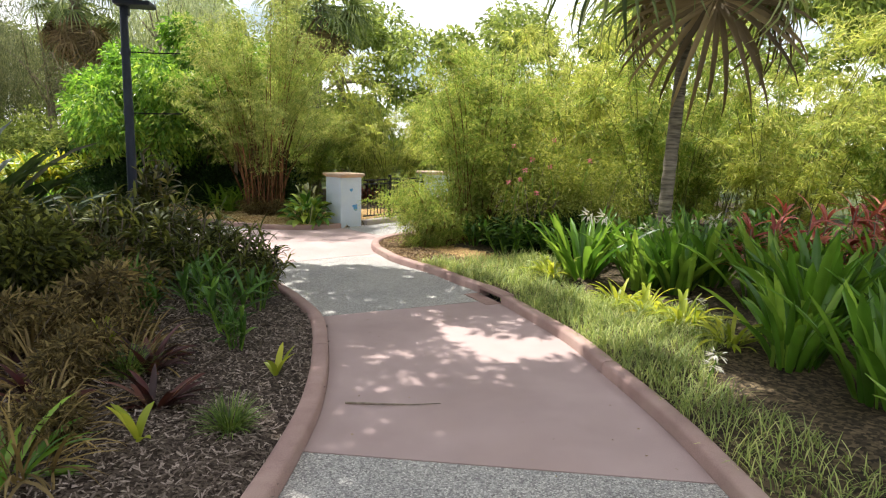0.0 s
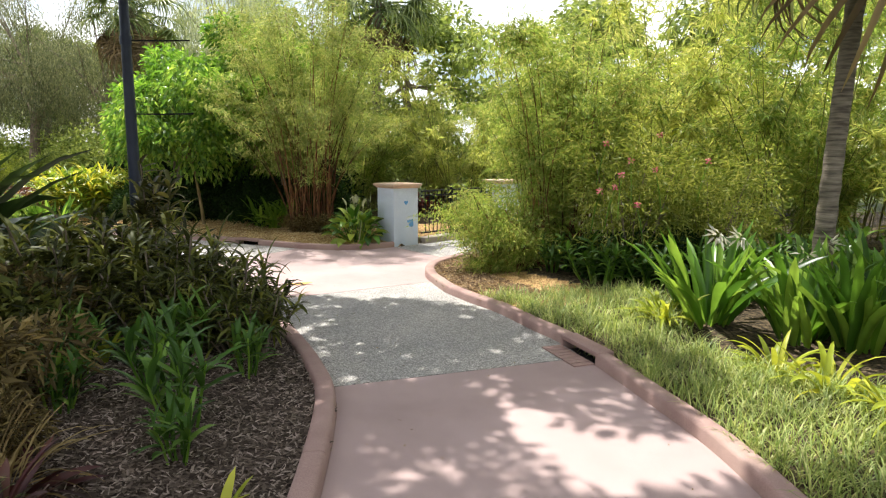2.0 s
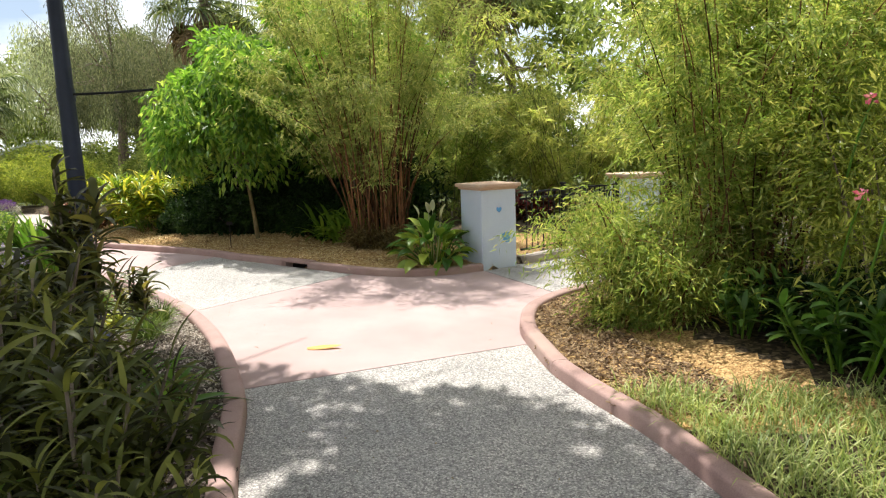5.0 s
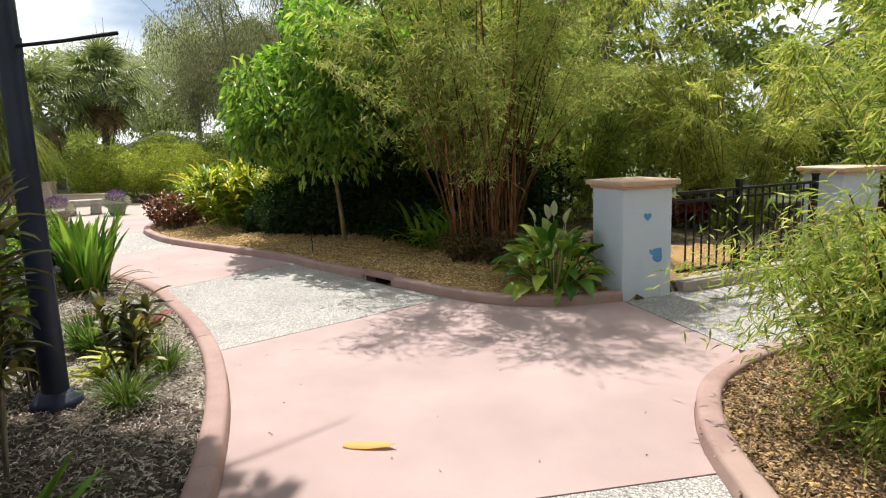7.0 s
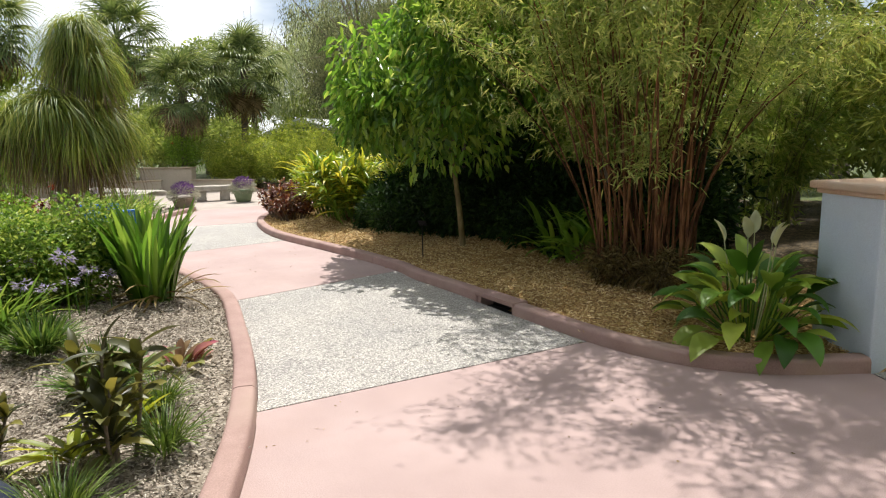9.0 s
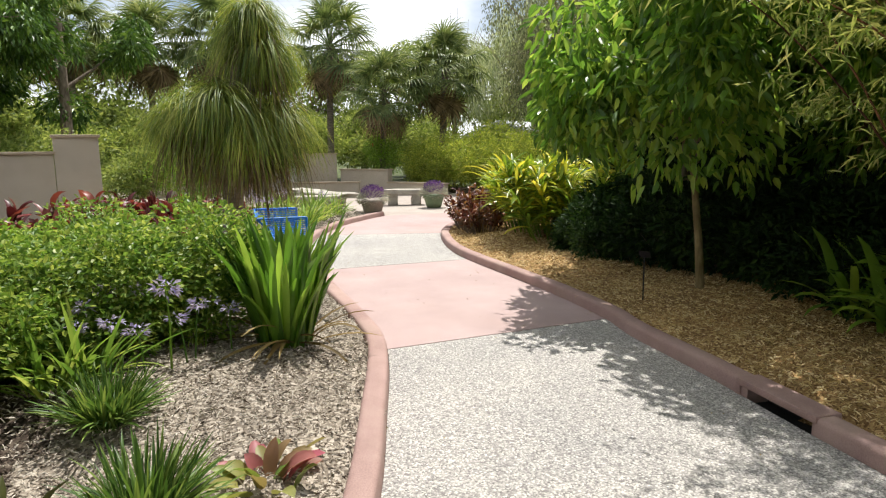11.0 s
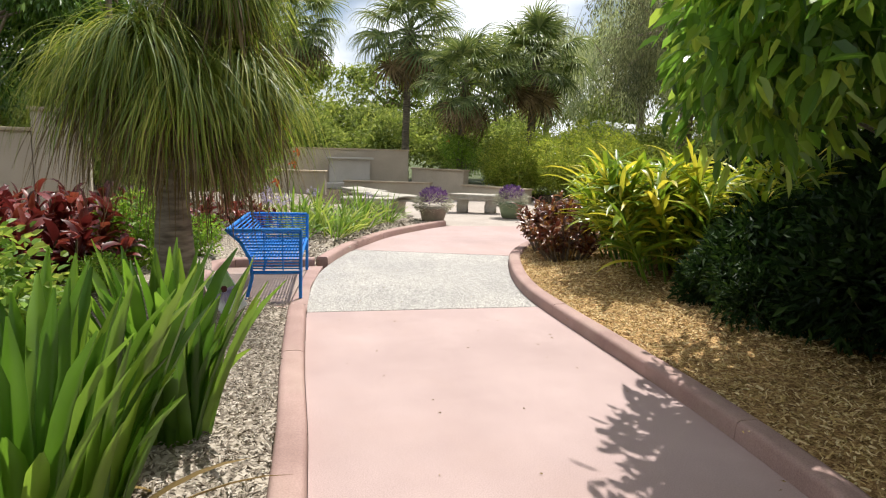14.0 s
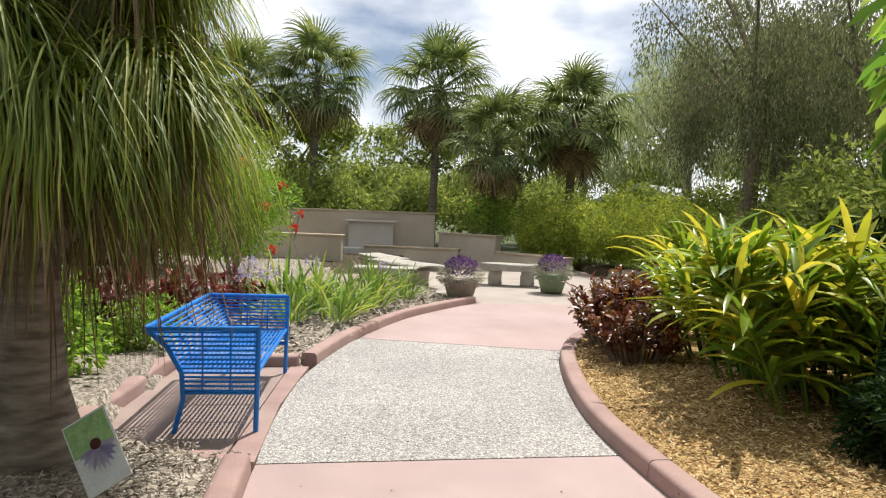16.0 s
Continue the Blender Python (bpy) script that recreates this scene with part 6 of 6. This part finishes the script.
garden_wall("wall_seat_1", (-26.6, 15.9), (-25.4, 18.3), 0.38, "low beige seat wall of the fountain", 0.35)
garden_wall("wall_seat_2", (-24.9, 19.3), (-22.6, 20.2), 0.36, "low beige seat wall before the shrubs", 0.35)
garden_wall("wall_side_1", (-17.05, 10.46), (-17.0, 9.78), 1.78, "tall beige stucco wall beyond the red shrubs", 0.3)
garden_wall("wall_side_2", (-17.0, 9.76), (-16.1, 4.0), 1.5, "beige stucco wall beyond the red shrubs", 0.3)

# building with a pale roof, far behind the shrubs
hs = thing("garden_building", (-30.5, 29.0, 0), "low building with a pale low-pitched roof behind trees", "building", turn=-62)
part("wall", box_bm((5.5, 3.4, 2.0), (0, 0, 1.0), 0.02), WALL, hs)
bm = bmesh.new()
pr = [(-3, -2.0, 1.95), (3, -2.0, 1.95), (3, 0, 2.6), (-3, 0, 2.6), (-3, 2.0, 1.95), (3, 2.0, 1.95)]
vv = [bm.verts.new(p) for p in pr]
bm.faces.new((vv[0], vv[1], vv[2], vv[3]))
bm.faces.new((vv[3], vv[2], vv[5], vv[4]))
ext = bmesh.ops.extrude_face_region(bm, geom=bm.faces[:])
bmesh.ops.translate(bm, vec=(0, 0, 0.16), verts=[g for g in ext["geom"] if isinstance(g, bmesh.types.BMVert)])
bmesh.ops.recalc_face_normals(bm, faces=bm.faces)
part("roof", bm, ROOF, hs)

# ---- far palms and trees ----
for k, (x, y, h, s) in enumerate([(-29.8, 18.7, 6.0, 1.55), (-33.0, 14.9, 6.7, 1.6), (-34.7, 12.4, 6.5, 1.6), (-26.4, 19.6, 3.9, 1.3), (-26.6, 22.2, 4.8, 1.4), (-6.3, 21.8, 6.7, 1.5), (-33.5, 9.5, 6.5, 1.5), (-24.0, 27.5, 6.2, 1.3), (-20.5, 29.5, 7.0, 1.4), (-31.0, 5.2, 7.5, 1.5)]):
    p = fan_palm("tall sabal palm with a round fan-leaved crown", 80 + k, h * 0.95, 36, s * 0.92, 0.15 if k != 3 else 0.12, (0.1, 0.1), 8)
    stand(p, x, y, z=0)
palm_l = fan_palm("tall palm with grey trunk and brown skirt", 95, 6.6, 24, 1.4, 0.15, (0.2, 0.0), 16)
stand(palm_l, -15.0, 22.0, z=0)
wt = crown_tree("weeping_tree", "tall grey-green weeping tree with hanging twigs", 63, 8.0, 0.2, 26, (2.6, 2.6, 2.2), 6.2, 13000, (0.22, 0.035), WILLOW, BARK, 0.8, "weeping trees", None, (0, 0), 1.8)
stand(wt, -28.5, 28.0, z=0)
for k, (x, y, s) in enumerate([(-33.5, 26.5, 0.9), (-14.5, 28.0, 1.1)]):
    copy_thing(wt, pose(x, y, 0, 0, 0, 80 * k + 30)).scale = (s,) * 3
ok = crown_tree("mossy_oak", "tall grey-green oak hung with moss", 67, 8.0, 0.2, 30, (2.6, 2.6, 2.3), 5.6, 26000, (0.10, 0.03), OAK_LEAF, BARK, 0.75, "mossy oaks", None, (0.3, 0.2), 1.3)
stand(ok, -20.5, 23.4, z=0)
for k, (x, y, s) in enumerate([(-23.6, 27.3, 1.15), (-17.2, 23.8, 0.95)]):
    copy_thing(ok, pose(x, y, 0, 0, 0, 80 * k + 30)).scale = (s,) * 3
bt = crown_tree("background_tree", "dense rounded green tree in the distance", 64, 6.5, 0.2, 18, (3.0, 3.0, 2.2), 4.0, 9000, (0.24, 0.12), FAR_LEAF, BARK, 1.1, "background trees")
stand(bt, -38.5, 20.5, z=0)
for k, (x, y, s) in enumerate([(-40, 15, 1.0), (-41, 9.5, 1.15), (-39, 4, 1.3), (-36, -1.5, 1.3), (-38, 26, 1.1), (-36, 32, 1.3), (-29.5, 36, 1.3), (-22, 36, 1.3), (-15, 34, 1.4), (-8, 32, 1.3), (-1, 29, 1.2), (6, 27, 1.3), (12, 21, 1.3), (15, 14, 1.3),
                               (16, 6, 1.3), (-30, 1, 1.0), (-25, -4, 1.2), (-33.5, 21.5, 0.55), (-33, 18.5, 0.5), (-27, 4.5, 0.9), (-16, -6, 1.3), (-4, -12, 1.3), (8, -8, 1.3)]):
    copy_thing(bt, pose(x, y, 0, 0, 0, 67 * k)).scale = (s,) * 3

dt = crown_tree("dark_tree", "tall dark green tree behind the side wall", 65, 7.5, 0.16, 18, (2.0, 2.0, 2.4), 4.8, 9000, (0.2, 0.07), CANOPY_LEAF, BARK, 0.7, "dark trees", None, (0.2, 0.1), 0.3)
stand(dt, -23.5, 7.2, z=0)
copy_thing(dt, pose(-25.0, 9.6, 0, 0, 0, 130)).scale = (1.1,) * 3

hd = shrub("hedge_shrub", "large mixed green shrub filling the distance", "shrub", 49, 1.9, (1.2, 1.2, 0.85), 5500, (0.2, 0.08), FAR_LEAF, 12, 0.45, 5, "distant shrubs")
stand(hd, -30.5, 21.0, z=0)
for k, (x, y, s) in enumerate([(-31.5, 18.0, 1.0), (-31.5, 15.0, 1.0), (-31.0, 12.0, 1.1), (-29.5, 9.3, 1.1), (-27.0, 7.0, 1.1), (-24.5, 4.6, 1.1), (-22.0, 2.4, 1.1), (-19, 0.5, 1.2), (-30.5, 24.0, 1.0), (-28.0, 25.6, 0.9), (-25.5, 26.2, 0.9), (-22.5, 26.0, 0.9), (-19.5, 24.2, 0.8),
                               (-17.0, 23.0, 0.9), (-14.5, 22.0, 0.9), (-12.0, 22.0, 1.0), (-9.5, 22.0, 1.0), (-7.0, 22.6, 1.0), (-4.5, 23.0, 1.0), (-2.0, 23.5, 1.0), (1.0, 24.5, 1.1), (4.5, 21.5, 1.1), (8.0, 19.0, 1.1), (11.5, 15.0, 1.1), (12.5, 10.5, 1.1), (12.5, 5.5, 1.1), (-34, 6.5, 1.3), (-35, 10.5, 1.3), (-36, 17, 1.3),
                               (-35.5, 22.5, 1.3), (-24.6, 9.6, 0.7), (-23.2, 9.0, 0.7), (-21.8, 11.2, 0.6)]):
    copy_thing(hd, pose(x, y, 0, 0, 0, 67 * k)).scale = (s,) * 3

# ---- litter on the path ----
v, f = blades([(-3.86, 10.37, 0.02)], 0.42, 0.12, 0.30, 0.075, 0.25, 6, -0.35)
lf = tagged(link_mesh("fallen_leaf", v, f, YELLOWED), "curled yellow-brown leaf lying on the path", "leaf")
tw = tagged(new("twig"), "thin dry twig lying on the path", "twig")
v, f = tube([(-1.04, 4.65, 0.008), (-0.8, 4.66, 0.012), (-0.55, 4.69, 0.01), (-0.35, 4.75, 0.008)], [0.009, 0.007, 0.005, 0.003], 6)
link_mesh("stem", v, f, BARK, tw)
rl = np.random.default_rng(91)
lx, ly = rl.uniform(-14, 1.5, 900), rl.uniform(2, 15.5, 900)
keep = in_poly(lx, ly, PAVED)
lx, ly = lx[keep], ly[keep]
v, f = leaflets(np.stack([lx, ly, np.full(len(lx), 0.005)], 1), np.stack([np.cos(lx * 50), np.sin(ly * 70), np.zeros(len(lx))], 1), 0.022, 0.009, rl, 0.2)
v[:, 2] = np.maximum(v[:, 2], 0.004)
tagged(link_mesh("leaf_litter", v, f, DRY, None, False), "small dry leaf scraps on the path", "leaf litter", "", "stuff")
